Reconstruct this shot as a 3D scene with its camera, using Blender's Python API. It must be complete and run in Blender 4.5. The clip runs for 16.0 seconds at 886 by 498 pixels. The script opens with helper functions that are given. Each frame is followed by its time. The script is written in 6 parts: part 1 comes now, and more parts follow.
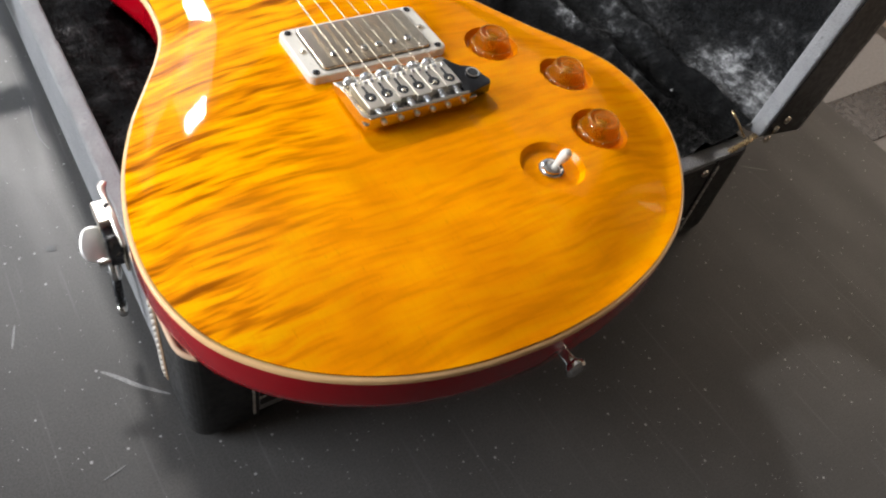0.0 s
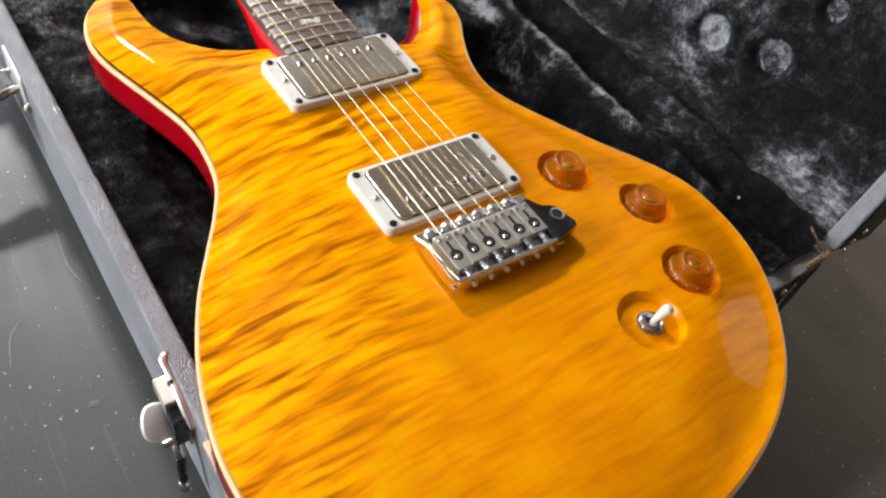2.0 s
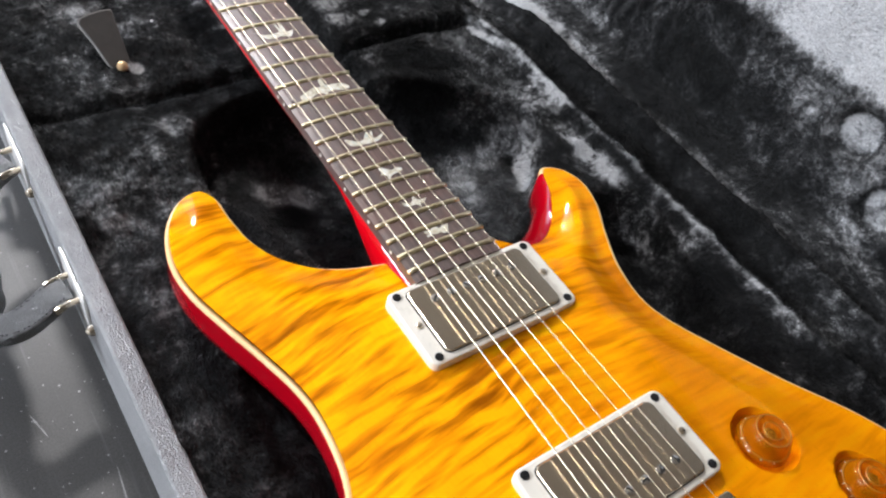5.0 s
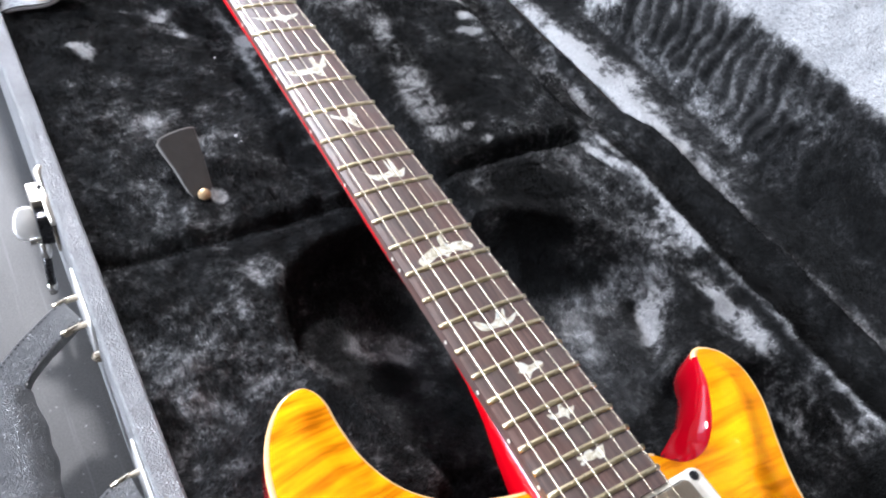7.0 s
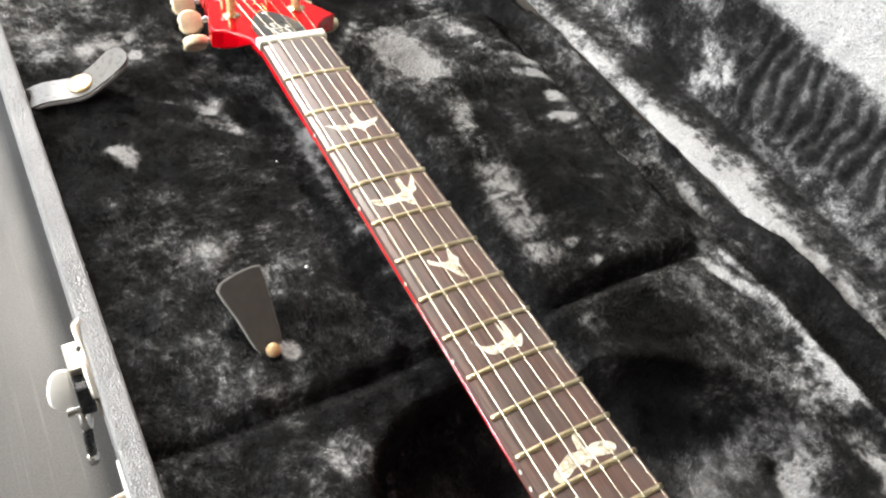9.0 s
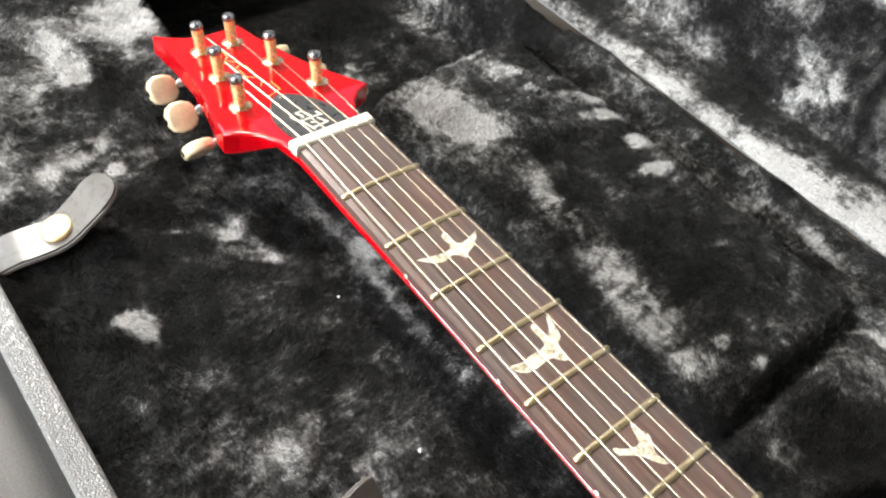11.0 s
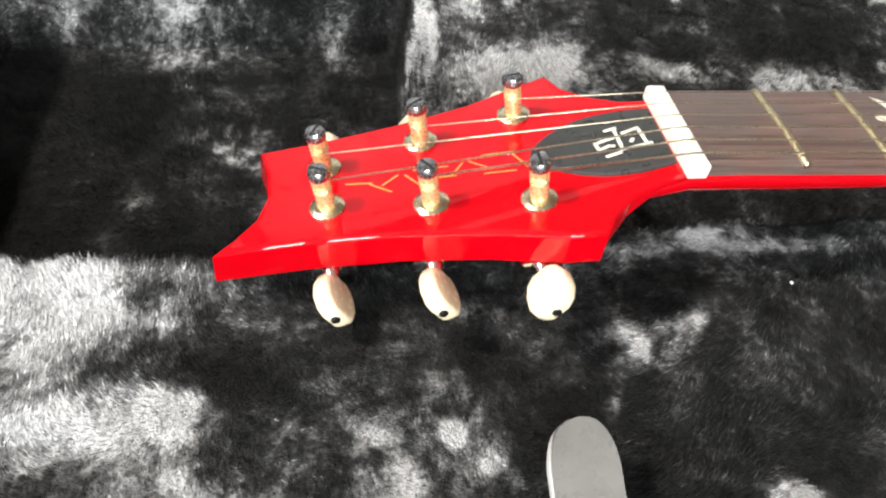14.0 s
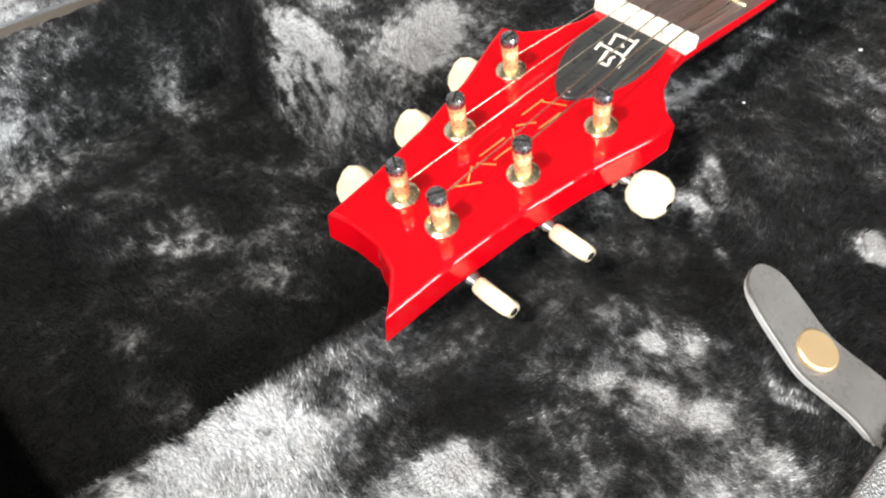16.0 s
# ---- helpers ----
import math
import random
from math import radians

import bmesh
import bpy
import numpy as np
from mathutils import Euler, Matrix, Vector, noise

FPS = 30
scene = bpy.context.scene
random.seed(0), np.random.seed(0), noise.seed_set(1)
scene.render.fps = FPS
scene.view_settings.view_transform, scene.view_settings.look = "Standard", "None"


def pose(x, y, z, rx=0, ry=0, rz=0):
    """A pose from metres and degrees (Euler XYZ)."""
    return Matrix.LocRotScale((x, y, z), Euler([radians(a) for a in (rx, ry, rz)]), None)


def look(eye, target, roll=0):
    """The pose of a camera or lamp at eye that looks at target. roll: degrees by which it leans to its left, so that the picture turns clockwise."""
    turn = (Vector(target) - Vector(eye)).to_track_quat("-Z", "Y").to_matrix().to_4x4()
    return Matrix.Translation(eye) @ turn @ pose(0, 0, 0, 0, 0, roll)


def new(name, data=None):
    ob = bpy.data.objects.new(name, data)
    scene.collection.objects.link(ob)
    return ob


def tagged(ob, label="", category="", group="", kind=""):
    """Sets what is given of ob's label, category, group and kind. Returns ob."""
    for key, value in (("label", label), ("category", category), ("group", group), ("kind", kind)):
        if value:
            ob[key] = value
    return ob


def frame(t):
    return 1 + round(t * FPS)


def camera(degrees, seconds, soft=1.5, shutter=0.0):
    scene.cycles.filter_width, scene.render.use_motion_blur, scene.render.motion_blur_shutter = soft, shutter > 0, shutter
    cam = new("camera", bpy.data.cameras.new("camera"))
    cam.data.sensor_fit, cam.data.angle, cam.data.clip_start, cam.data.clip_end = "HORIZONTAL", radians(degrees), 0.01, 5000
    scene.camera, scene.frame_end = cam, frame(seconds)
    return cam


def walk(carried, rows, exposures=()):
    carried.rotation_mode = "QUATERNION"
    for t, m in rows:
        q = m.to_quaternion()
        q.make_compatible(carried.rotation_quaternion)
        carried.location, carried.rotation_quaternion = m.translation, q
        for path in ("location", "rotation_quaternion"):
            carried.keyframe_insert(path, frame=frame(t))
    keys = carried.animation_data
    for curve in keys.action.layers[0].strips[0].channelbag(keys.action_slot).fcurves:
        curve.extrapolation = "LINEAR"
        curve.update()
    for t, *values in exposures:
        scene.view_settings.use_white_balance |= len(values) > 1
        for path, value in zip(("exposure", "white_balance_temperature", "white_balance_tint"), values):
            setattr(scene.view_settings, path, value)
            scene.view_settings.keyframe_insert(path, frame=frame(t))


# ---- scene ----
cam = camera(60.4, 16.0, 2.2)
PATH = [
    (0, (-0.206, -0.295, 0.414), (0.686, 0.662, -1.099), 14.7),
    (0.5, (-0.207, -0.272, 0.418), (0.694, 0.677, -1.095), 14.9),
    (1, (-0.208, -0.243, 0.421), (0.708, 0.693, -1.091), 15.2),
    (1.5, (-0.212, -0.209, 0.428), (0.726, 0.713, -1.078), 15.6),
    (2, (-0.216, -0.186, 0.433), (0.74, 0.733, -1.064), 15.7),
    (2.5, (-0.214, -0.159, 0.433), (0.755, 0.759, -1.056), 15.8),
    (3, (-0.21, -0.128, 0.432), (0.769, 0.79, -1.051), 16.0),
    (3.5, (-0.205, -0.1, 0.433), (0.772, 0.826, -1.047), 15.8),
    (4, (-0.205, -0.07, 0.433), (0.777, 0.859, -1.041), 15.9),
    (4.2, (-0.204, -0.057, 0.434), (0.778, 0.873, -1.04), 16.0),
    (6.3, (-0.195, 0.073, 0.435), (0.764, 1.067, -1.012), 16.3),
    (6.5, (-0.194, 0.087, 0.433), (0.762, 1.086, -1.012), 16.5),
    (7, (-0.188, 0.122, 0.429), (0.754, 1.136, -1.015), 16.5),
    (7.5, (-0.181, 0.153, 0.426), (0.746, 1.18, -1.018), 16.1),
    (8, (-0.176, 0.186, 0.422), (0.743, 1.212, -1.029), 16.2),
    (8.5, (-0.172, 0.216, 0.42), (0.737, 1.242, -1.036), 16.0),
    (9, (-0.171, 0.251, 0.42), (0.733, 1.275, -1.042), 15.8),
    (9.5, (-0.172, 0.289, 0.418), (0.731, 1.3, -1.053), 15.8),
    (10, (-0.166, 0.326, 0.412), (0.746, 1.324, -1.062), 15.2),
    (10.2, (-0.165, 0.341, 0.407), (0.758, 1.328, -1.067), 14.9),
    (12.3, (-0.184, 0.557, 0.34), (1.057, 0.991, -1.167), 10.5),
    (12.5, (-0.19, 0.585, 0.334), (1.089, 0.915, -1.168), 10.4),
    (13, (-0.195, 0.646, 0.318), (1.139, 0.733, -1.169), 10.6),
    (13.5, (-0.198, 0.706, 0.304), (1.158, 0.56, -1.158), 10.4),
    (14, (-0.195, 0.767, 0.287), (1.154, 0.397, -1.142), 9.4),
    (14.5, (-0.192, 0.806, 0.285), (1.087, 0.22, -1.136), 7.4),
    (15, (-0.181, 0.848, 0.283), (0.988, 0.063, -1.138), 5.6),
    (15.5, (-0.161, 0.884, 0.287), (0.876, -0.003, -1.175), 3.5),
    (16, (-0.136, 0.886, 0.297), (0.809, -0.076, -1.179), 2.2),
]
walk(cam, [(t, look(eye, target, roll)) for t, eye, target, roll in PATH],
     exposures=[(0.0, 0.32, 6550, 12), (1.5, 0.25, 6500, 13), (4.2, 0.24, 6450, 13), (7.0, 0.70, 6000, 15), (9.0, 0.84, 7050, 11), (12.5, 0.70, 7050, 10), (16.0, 0.56, 6850, 10)])

# ---- world and light ----
world = bpy.data.worlds.new("world")
scene.world = world
world.use_nodes = True
wn = world.node_tree
sky = wn.nodes.new("ShaderNodeTexSky")
sky.sky_type, sky.sun_disc = "NISHITA", False
sky.sun_elevation, sky.sun_rotation = radians(45), radians(-30)
wn.links.new(sky.outputs[0], wn.nodes["Background"].inputs[0])
wn.nodes["Background"].inputs[1].default_value = 0.1

WIN = ((-0.95, 0.95), (0.62, 1.72), 1.95)          # window opening: x range, z range, wall's inner y


def window_lamp(name, eye, target, wide, high, energy, color):
    lamp = bpy.data.lights.new(name, "AREA")
    lamp.shape, lamp.size, lamp.size_y, lamp.energy, lamp.color = "RECTANGLE", wide, high, energy, color
    ob = new(name, lamp)
    ob.matrix_world = look(eye, target)


window_lamp("upper_pane_light", (0.05, WIN[2] + 0.02, 1.57), (-0.05, 0.2, 0.1), 0.22, 0.13, 34, (1.0, 0.985, 0.96))
window_lamp("sheer_pane_light", (0.05, WIN[2] + 0.05, 1.24), (-0.05, 0.2, 0.1), 0.30, 0.52, 2.0, (1.0, 0.97, 0.92))
window_lamp("lower_pane_light", (-0.30, WIN[2] + 0.02, 0.92), (-0.05, 0.2, 0.1), 1.2, 0.55, 5.5, (0.66, 0.82, 1.0))
# added warm fill for the table's right side, its source unseen
window_lamp("east_fill_light", (2.32, 0.05, 1.05), (0.4, 0.0, 0.0), 1.3, 0.85, 8.0, (1.0, 0.82, 0.62))
window_lamp("side_window_light", (-2.32, 1.00, 1.02), (0, 0.35, 0.1), 1.45, 0.76, 88, (0.86, 0.93, 1.0))


# ---- materials ----
def material(name):
    m = bpy.data.materials.new(name)
    m.use_nodes = True
    nt = m.node_tree
    return m, nt, nt.nodes["Principled BSDF"]


def node(nt, kind, **sockets):
    n = nt.nodes.new(kind)
    for k, v in sockets.items():
        n.inputs[k.replace("_", " ")].default_value = v
    return n


def coords(nt, scale=(1, 1, 1), turn=(0, 0, 0)):
    tc = nt.nodes.new("ShaderNodeTexCoord")
    mp = nt.nodes.new("ShaderNodeMapping")
    mp.inputs["Scale"].default_value = scale
    mp.inputs["Rotation"].default_value = [radians(a) for a in turn]
    nt.links.new(tc.outputs["Object"], mp.inputs["Vector"])
    return mp.outputs["Vector"]


def noise_tex(nt, vec, scale, detail=4, rough=0.55, dist=0.0):
    n = node(nt, "ShaderNodeTexNoise", Scale=scale, Detail=detail, Roughness=rough, Distortion=dist)
    nt.links.new(vec, n.inputs["Vector"])
    return n.outputs["Fac"]


def ramp(nt, fac, stops):
    r = nt.nodes.new("ShaderNodeValToRGB")
    el = r.color_ramp.elements
    while len(el) < len(stops):
        el.new(0.5)
    for e, (p, c) in zip(el, stops):
        e.position, e.color = p, (*c, 1) if len(c) == 3 else c
    nt.links.new(fac, r.inputs["Fac"])
    return r.outputs["Color"]


def grey(v):
    return (v, v, v)


def maths(nt, op, a, b):
    n = nt.nodes.new("ShaderNodeMath")
    n.operation = op
    for i, v in enumerate((a, b)):
        if isinstance(v, (int, float)):
            n.inputs[i].default_value = v
        else:
            nt.links.new(v, n.inputs[i])
    return n.outputs[0]


def blend(nt, fac, a, b, mode="MIX"):
    n = nt.nodes.new("ShaderNodeMix")
    n.data_type, n.blend_type = "RGBA", mode
    for i, v in ((0, fac), (6, a), (7, b)):
        if isinstance(v, (int, float)):
            n.inputs[i].default_value = v
        elif isinstance(v, tuple):
            n.inputs[i].default_value = (*v, 1)
        else:
            nt.links.new(v, n.inputs[i])
    return n.outputs[2]


def bump(nt, bsdf, height, strength, distance):
    b = node(nt, "ShaderNodeBump", Strength=strength, Distance=distance)
    nt.links.new(height, b.inputs["Height"])
    nt.links.new(b.outputs["Normal"], bsdf.inputs["Normal"])


def simple(name, color, rough, metal=0.0, vary=0.12, scale=60, coat=0.0, bumpy=0.0, rvary=0.1):
    m, nt, b = material(name)
    v = coords(nt)
    f = noise_tex(nt, v, scale, 5)
    dark = tuple(c * (1 - vary) for c in color)
    light = tuple(min(1, c * (1 + vary)) for c in color)
    nt.links.new(ramp(nt, f, [(0.3, dark), (0.7, light)]), b.inputs["Base Color"])
    g = noise_tex(nt, v, scale * 3.1, 4)
    nt.links.new(ramp(nt, g, [(0.35, grey(max(0, rough - rvary))), (0.7, grey(rough + rvary))]), b.inputs["Roughness"])
    b.inputs["Metallic"].default_value = metal
    b.inputs["Coat Weight"].default_value = coat
    b.inputs["Coat Roughness"].default_value = 0.04
    if bumpy:
        bump(nt, b, g, 0.3, bumpy)
    return m


def flame_maple():
    """Bookmatched flame: wandering streaks across the grain that lean away from the centre seam."""
    m, nt, b = material("amber_flame_maple")
    xyz = nt.nodes.new("ShaderNodeSeparateXYZ")
    nt.links.new(coords(nt), xyz.inputs[0])
    x, y = xyz.outputs["X"], xyz.outputs["Y"]
    tilt = nt.nodes.new("ShaderNodeMapRange")
    tilt.interpolation_type = "SMOOTHSTEP"
    for k, val in (("From Min", -0.07), ("From Max", 0.12), ("To Min", -0.02), ("To Max", 0.13)):
        tilt.inputs[k].default_value = val
    nt.links.new(y, tilt.inputs["Value"])
    lean = maths(nt, "MULTIPLY", maths(nt, "ABSOLUTE", x, 0.0), tilt.outputs[0])
    sway = maths(nt, "MULTIPLY", maths(nt, "SUBTRACT", noise_tex(nt, coords(nt, (1.0, 0.8, 1)), 14, 2, 0.5), 0.5), 0.012)
    across = maths(nt, "ADD", maths(nt, "ADD", y, lean), sway)

    def streaks(wide, tight, seed, dist, detail=2):
        join = nt.nodes.new("ShaderNodeCombineXYZ")
        nt.links.new(maths(nt, "MULTIPLY", x, wide), join.inputs[0])
        nt.links.new(maths(nt, "MULTIPLY", across, tight), join.inputs[1])
        join.inputs[2].default_value = seed
        return noise_tex(nt, join.outputs[0], 1.0, detail, 0.5, dist)

    stripe = maths(nt, "MULTIPLY", streaks(22, 165, 0.0, 0.2), 0.52)
    stripe = maths(nt, "ADD", stripe, maths(nt, "MULTIPLY", streaks(46, 330, 3.1, 0.3), 0.24))
    stripe = maths(nt, "ADD", stripe, maths(nt, "MULTIPLY", streaks(13, 84, 7.7, 0.15), 0.24))
    patch = noise_tex(nt, coords(nt, (0.8, 1.3, 1)), 11, 3)
    fade = nt.nodes.new("ShaderNodeMapRange")
    fade.interpolation_type = "SMOOTHSTEP"
    for k, val in (("From Min", -0.115), ("From Max", 0.045), ("To Min", 0.62), ("To Max", 0.24)):
        fade.inputs[k].default_value = val
    nt.links.new(maths(nt, "ADD", x, maths(nt, "MULTIPLY", y, -0.8)), fade.inputs["Value"])
    strong = ramp(nt, maths(nt, "ADD", maths(nt, "MULTIPLY", patch, 0.7), maths(nt, "SUBTRACT", fade.outputs[0], 0.36)), [(0.30, grey(0.24)), (0.62, grey(1.0))])
    rim = nt.nodes.new("ShaderNodeMapRange")
    rim.interpolation_type = "SMOOTHSTEP"
    for k, val in (("From Min", -0.105), ("From Max", -0.165), ("To Min", 1.0), ("To Max", 1.45)):
        rim.inputs[k].default_value = val
    nt.links.new(x, rim.inputs["Value"])
    stripe = maths(nt, "ADD", maths(nt, "MULTIPLY", maths(nt, "SUBTRACT", stripe, 0.5), rim.outputs[0]), 0.5)
    base = ramp(nt, stripe, [(0.35, (0.30, 0.078, 0.0)), (0.43, (0.64, 0.190, 0.0)), (0.49, (0.95, 0.330, 0.0)), (0.57, (1.0, 0.500, 0.0))])
    col = blend(nt, strong, (0.90, 0.290, 0.0), base)
    glow = noise_tex(nt, coords(nt, (1.2, 0.8, 1)), 17, 2, 0.5, 0.4)
    col = blend(nt, 1.0, col, ramp(nt, glow, [(0.32, (0.84, 0.78, 0.8)), (0.68, (1.0, 1.0, 1.0))]), "MULTIPLY")
    pores = noise_tex(nt, coords(nt, (420, 22, 1)), 1.0, 4, 0.7)
    col = blend(nt, maths(nt, "MULTIPLY", ramp(nt, pores, [(0.5, grey(0)), (0.74, grey(1))]), 0.12), col, (0.56, 0.17, 0.001))
    flecks = noise_tex(nt, coords(nt, (900, 130, 1)), 1.0, 2, 0.6)
    col = blend(nt, maths(nt, "MULTIPLY", ramp(nt, flecks, [(0.66, grey(0)), (0.78, grey(1))]), 0.35), col, (0.40, 0.11, 0.0))
    nt.links.new(col, b.inputs["Base Color"])
    b.inputs["Roughness"].default_value = 0.42
    b.inputs["Specular IOR Level"].default_value = 0.0
    b.inputs["Coat Weight"].default_value = 0.30
    b.inputs["Coat Roughness"].default_value = 0.03
    b.inputs["Coat IOR"].default_value = 1.45
    return m


def red_lacquer(name="red_lacquer", depth=1.0):
    m, nt, b = material(name)
    v = coords(nt, (1, 0.25, 1))
    f = noise_tex(nt, v, 40, 5)
    nt.links.new(ramp(nt, f, [(0.3, (0.45 * depth, 0.0006, 0.0050 / depth)), (0.75, (0.54 * depth, 0.0014, 0.0065 / depth))]), b.inputs["Base Color"])
    b.inputs["Roughness"].default_value = 0.35
    b.inputs["Coat Weight"].default_value = 1.0
    b.inputs["Specular IOR Level"].default_value = 0.0
    b.inputs["Coat Roughness"].default_value = 0.02
    return m


def rosewood():
    m, nt, b = material("rosewood")
    v = coords(nt, (1, 0.06, 1))
    f = noise_tex(nt, v, 420, 6, 0.65, 0.4)
    g = noise_tex(nt, coords(nt, (1, 0.3, 1)), 60, 3)
    col = ramp(nt, f, [(0.3, (0.052, 0.033, 0.028)), (0.55, (0.122, 0.078, 0.066)), (0.78, (0.21, 0.138, 0.116))])
    col = blend(nt, maths(nt, "MULTIPLY", g, 0.5), col, ramp(nt, noise_tex(nt, coords(nt), 45, 2), [(0.42, (0.10, 0.086, 0.082)), (0.58, (0.135, 0.058, 0.044))]))
    nt.links.new(col, b.inputs["Base Color"])
    b.inputs["Roughness"].default_value = 0.36
    b.inputs["Specular IOR Level"].default_value = 0.75
    bump(nt, b, f, 0.2, 0.0003)
    return m


def plush(name, biased, relief=True, lo=0.006, hi=0.60, lit_spots=(), strokes=(), upright=False, combed=False, lift=0.0, calm=()):
    """Crushed plush: dark where the nap lies one way, pale where it lies the other; placed sheen and shade join the
    same colour.
    """
    m, nt, b = material(name)
    v = coords(nt)
    big = noise_tex(nt, v, 40, 5, 0.6, 0.2)
    wide = noise_tex(nt, v, 7.5, 3, 0.5, 0.2)
    # brushed wisps, lying one way in one patch and another way in the next
    one = noise_tex(nt, coords(nt, (150, 80, 110), (0, 0, 28)), 1.0, 5, 0.7, 0.3)
    two = noise_tex(nt, coords(nt, (75, 140, 110), (0, 0, 12)), 1.0, 5, 0.7, 0.3)
    which = noise_tex(nt, v, 13, 2)
    turn = nt.nodes.new("ShaderNodeMapRange")
    turn.inputs["From Min"].default_value, turn.inputs["From Max"].default_value = 0.44, 0.56
    nt.links.new(which, turn.inputs["Value"])
    mid = maths(nt, "ADD", maths(nt, "MULTIPLY", one, turn.outputs[0]), maths(nt, "MULTIPLY", two, maths(nt, "SUBTRACT", 1.0, turn.outputs[0])))
    fine = noise_tex(nt, v, 800, 3, 0.7)
    nap = maths(nt, "ADD", maths(nt, "ADD", maths(nt, "MULTIPLY", big, 0.29), 0.124), maths(nt, "ADD", maths(nt, "MULTIPLY", wide, 0.26), maths(nt, "MULTIPLY", mid, 0.20)))
    tufts = noise_tex(nt, v, 230, 4, 0.65, 0.6)
    nap = maths(nt, "ADD", nap, maths(nt, "MULTIPLY", maths(nt, "SUBTRACT", tufts, 0.5), 0.19))
    # brushed marks in the nap, with sheen and shade in the colour: strokes from a to b, in plan, or up the lid
    plane = v
    if upright:
        cut, join = nt.nodes.new("ShaderNodeSeparateXYZ"), nt.nodes.new("ShaderNodeCombineXYZ")
        nt.links.new(v, cut.inputs[0])
        nt.links.new(cut.outputs["Y"], join.inputs["X"])
        nt.links.new(cut.outputs["Z"], join.inputs["Y"])
        plane = join.outputs[0]
    clump = noise_tex(nt, v, 75, 4, 0.6, 0.4)
    broken = nt.nodes.new("ShaderNodeMapRange")
    for k, val in (("From Min", 0.36), ("From Max", 0.62), ("To Min", 0.35), ("To Max", 1.45)):
        broken.inputs[k].default_value = val
    nt.links.new(clump, broken.inputs["Value"])
    for cx, cy, rx, ry, turned_by, level in calm:
        # smoother cloth, its colour lifted to lighten the shaded well
        mark = nt.nodes.new("ShaderNodeMapping")
        mark.vector_type = "TEXTURE"
        mark.inputs["Location"].default_value = (cx, cy, 0)
        mark.inputs["Rotation"].default_value = (0, 0, turned_by)
        mark.inputs["Scale"].default_value = (rx, ry, 9.0)
        nt.links.new(plane, mark.inputs["Vector"])
        far = nt.nodes.new("ShaderNodeVectorMath")
        far.operation = "LENGTH"
        nt.links.new(mark.outputs[0], far.inputs[0])
        r = nt.nodes.new("ShaderNodeMapRange")
        r.interpolation_type = "SMOOTHSTEP"
        for k, val in (("From Min", 1.0), ("From Max", 0.85)):
            r.inputs[k].default_value = val
        nt.links.new(far.outputs["Value"], r.inputs["Value"])
        still = maths(nt, "ADD", maths(nt, "MULTIPLY", nap, 0.45), level * 0.55)
        nap = maths(nt, "ADD", nap, maths(nt, "MULTIPLY", r.outputs[0], maths(nt, "SUBTRACT", still, nap)))
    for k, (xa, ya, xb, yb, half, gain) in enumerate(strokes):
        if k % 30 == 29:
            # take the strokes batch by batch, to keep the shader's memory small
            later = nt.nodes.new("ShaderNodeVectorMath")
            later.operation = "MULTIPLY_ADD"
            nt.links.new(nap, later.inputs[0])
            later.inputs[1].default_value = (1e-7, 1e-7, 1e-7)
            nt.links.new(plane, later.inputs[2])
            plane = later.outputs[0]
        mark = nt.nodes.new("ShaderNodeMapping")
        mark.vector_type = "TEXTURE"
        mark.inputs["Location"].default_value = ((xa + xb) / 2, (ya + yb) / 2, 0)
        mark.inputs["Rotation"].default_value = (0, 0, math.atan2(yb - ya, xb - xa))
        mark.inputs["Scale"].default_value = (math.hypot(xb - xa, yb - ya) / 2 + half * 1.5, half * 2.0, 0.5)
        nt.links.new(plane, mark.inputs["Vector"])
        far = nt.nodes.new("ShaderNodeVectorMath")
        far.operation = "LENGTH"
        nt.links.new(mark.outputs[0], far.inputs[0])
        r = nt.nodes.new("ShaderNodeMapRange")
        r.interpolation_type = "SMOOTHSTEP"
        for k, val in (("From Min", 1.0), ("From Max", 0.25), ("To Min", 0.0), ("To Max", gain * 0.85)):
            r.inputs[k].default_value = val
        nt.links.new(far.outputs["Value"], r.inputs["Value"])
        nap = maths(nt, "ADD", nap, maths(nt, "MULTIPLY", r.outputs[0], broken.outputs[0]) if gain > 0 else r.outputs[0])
    # dent floors lightened in colour, as light catches them
    for centre, radius, gain in lit_spots:
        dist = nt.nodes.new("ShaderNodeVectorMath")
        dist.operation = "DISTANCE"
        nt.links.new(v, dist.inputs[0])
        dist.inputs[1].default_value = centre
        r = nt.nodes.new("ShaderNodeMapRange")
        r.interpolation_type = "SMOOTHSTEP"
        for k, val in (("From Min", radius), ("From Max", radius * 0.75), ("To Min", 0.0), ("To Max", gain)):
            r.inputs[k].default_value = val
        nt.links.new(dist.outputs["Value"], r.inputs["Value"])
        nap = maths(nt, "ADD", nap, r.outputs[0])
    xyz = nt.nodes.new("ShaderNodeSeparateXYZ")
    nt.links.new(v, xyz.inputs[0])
    # tone steps by position: sheen and shade of the padding in the colour
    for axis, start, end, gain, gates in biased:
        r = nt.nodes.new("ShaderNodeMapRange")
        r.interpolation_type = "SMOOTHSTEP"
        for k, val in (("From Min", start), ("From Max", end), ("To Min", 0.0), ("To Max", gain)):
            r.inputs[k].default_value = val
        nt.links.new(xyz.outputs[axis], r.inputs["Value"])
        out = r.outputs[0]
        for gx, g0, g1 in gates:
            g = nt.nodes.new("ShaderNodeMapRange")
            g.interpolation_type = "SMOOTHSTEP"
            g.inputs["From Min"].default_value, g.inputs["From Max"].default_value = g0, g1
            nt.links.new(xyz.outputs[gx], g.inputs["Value"])
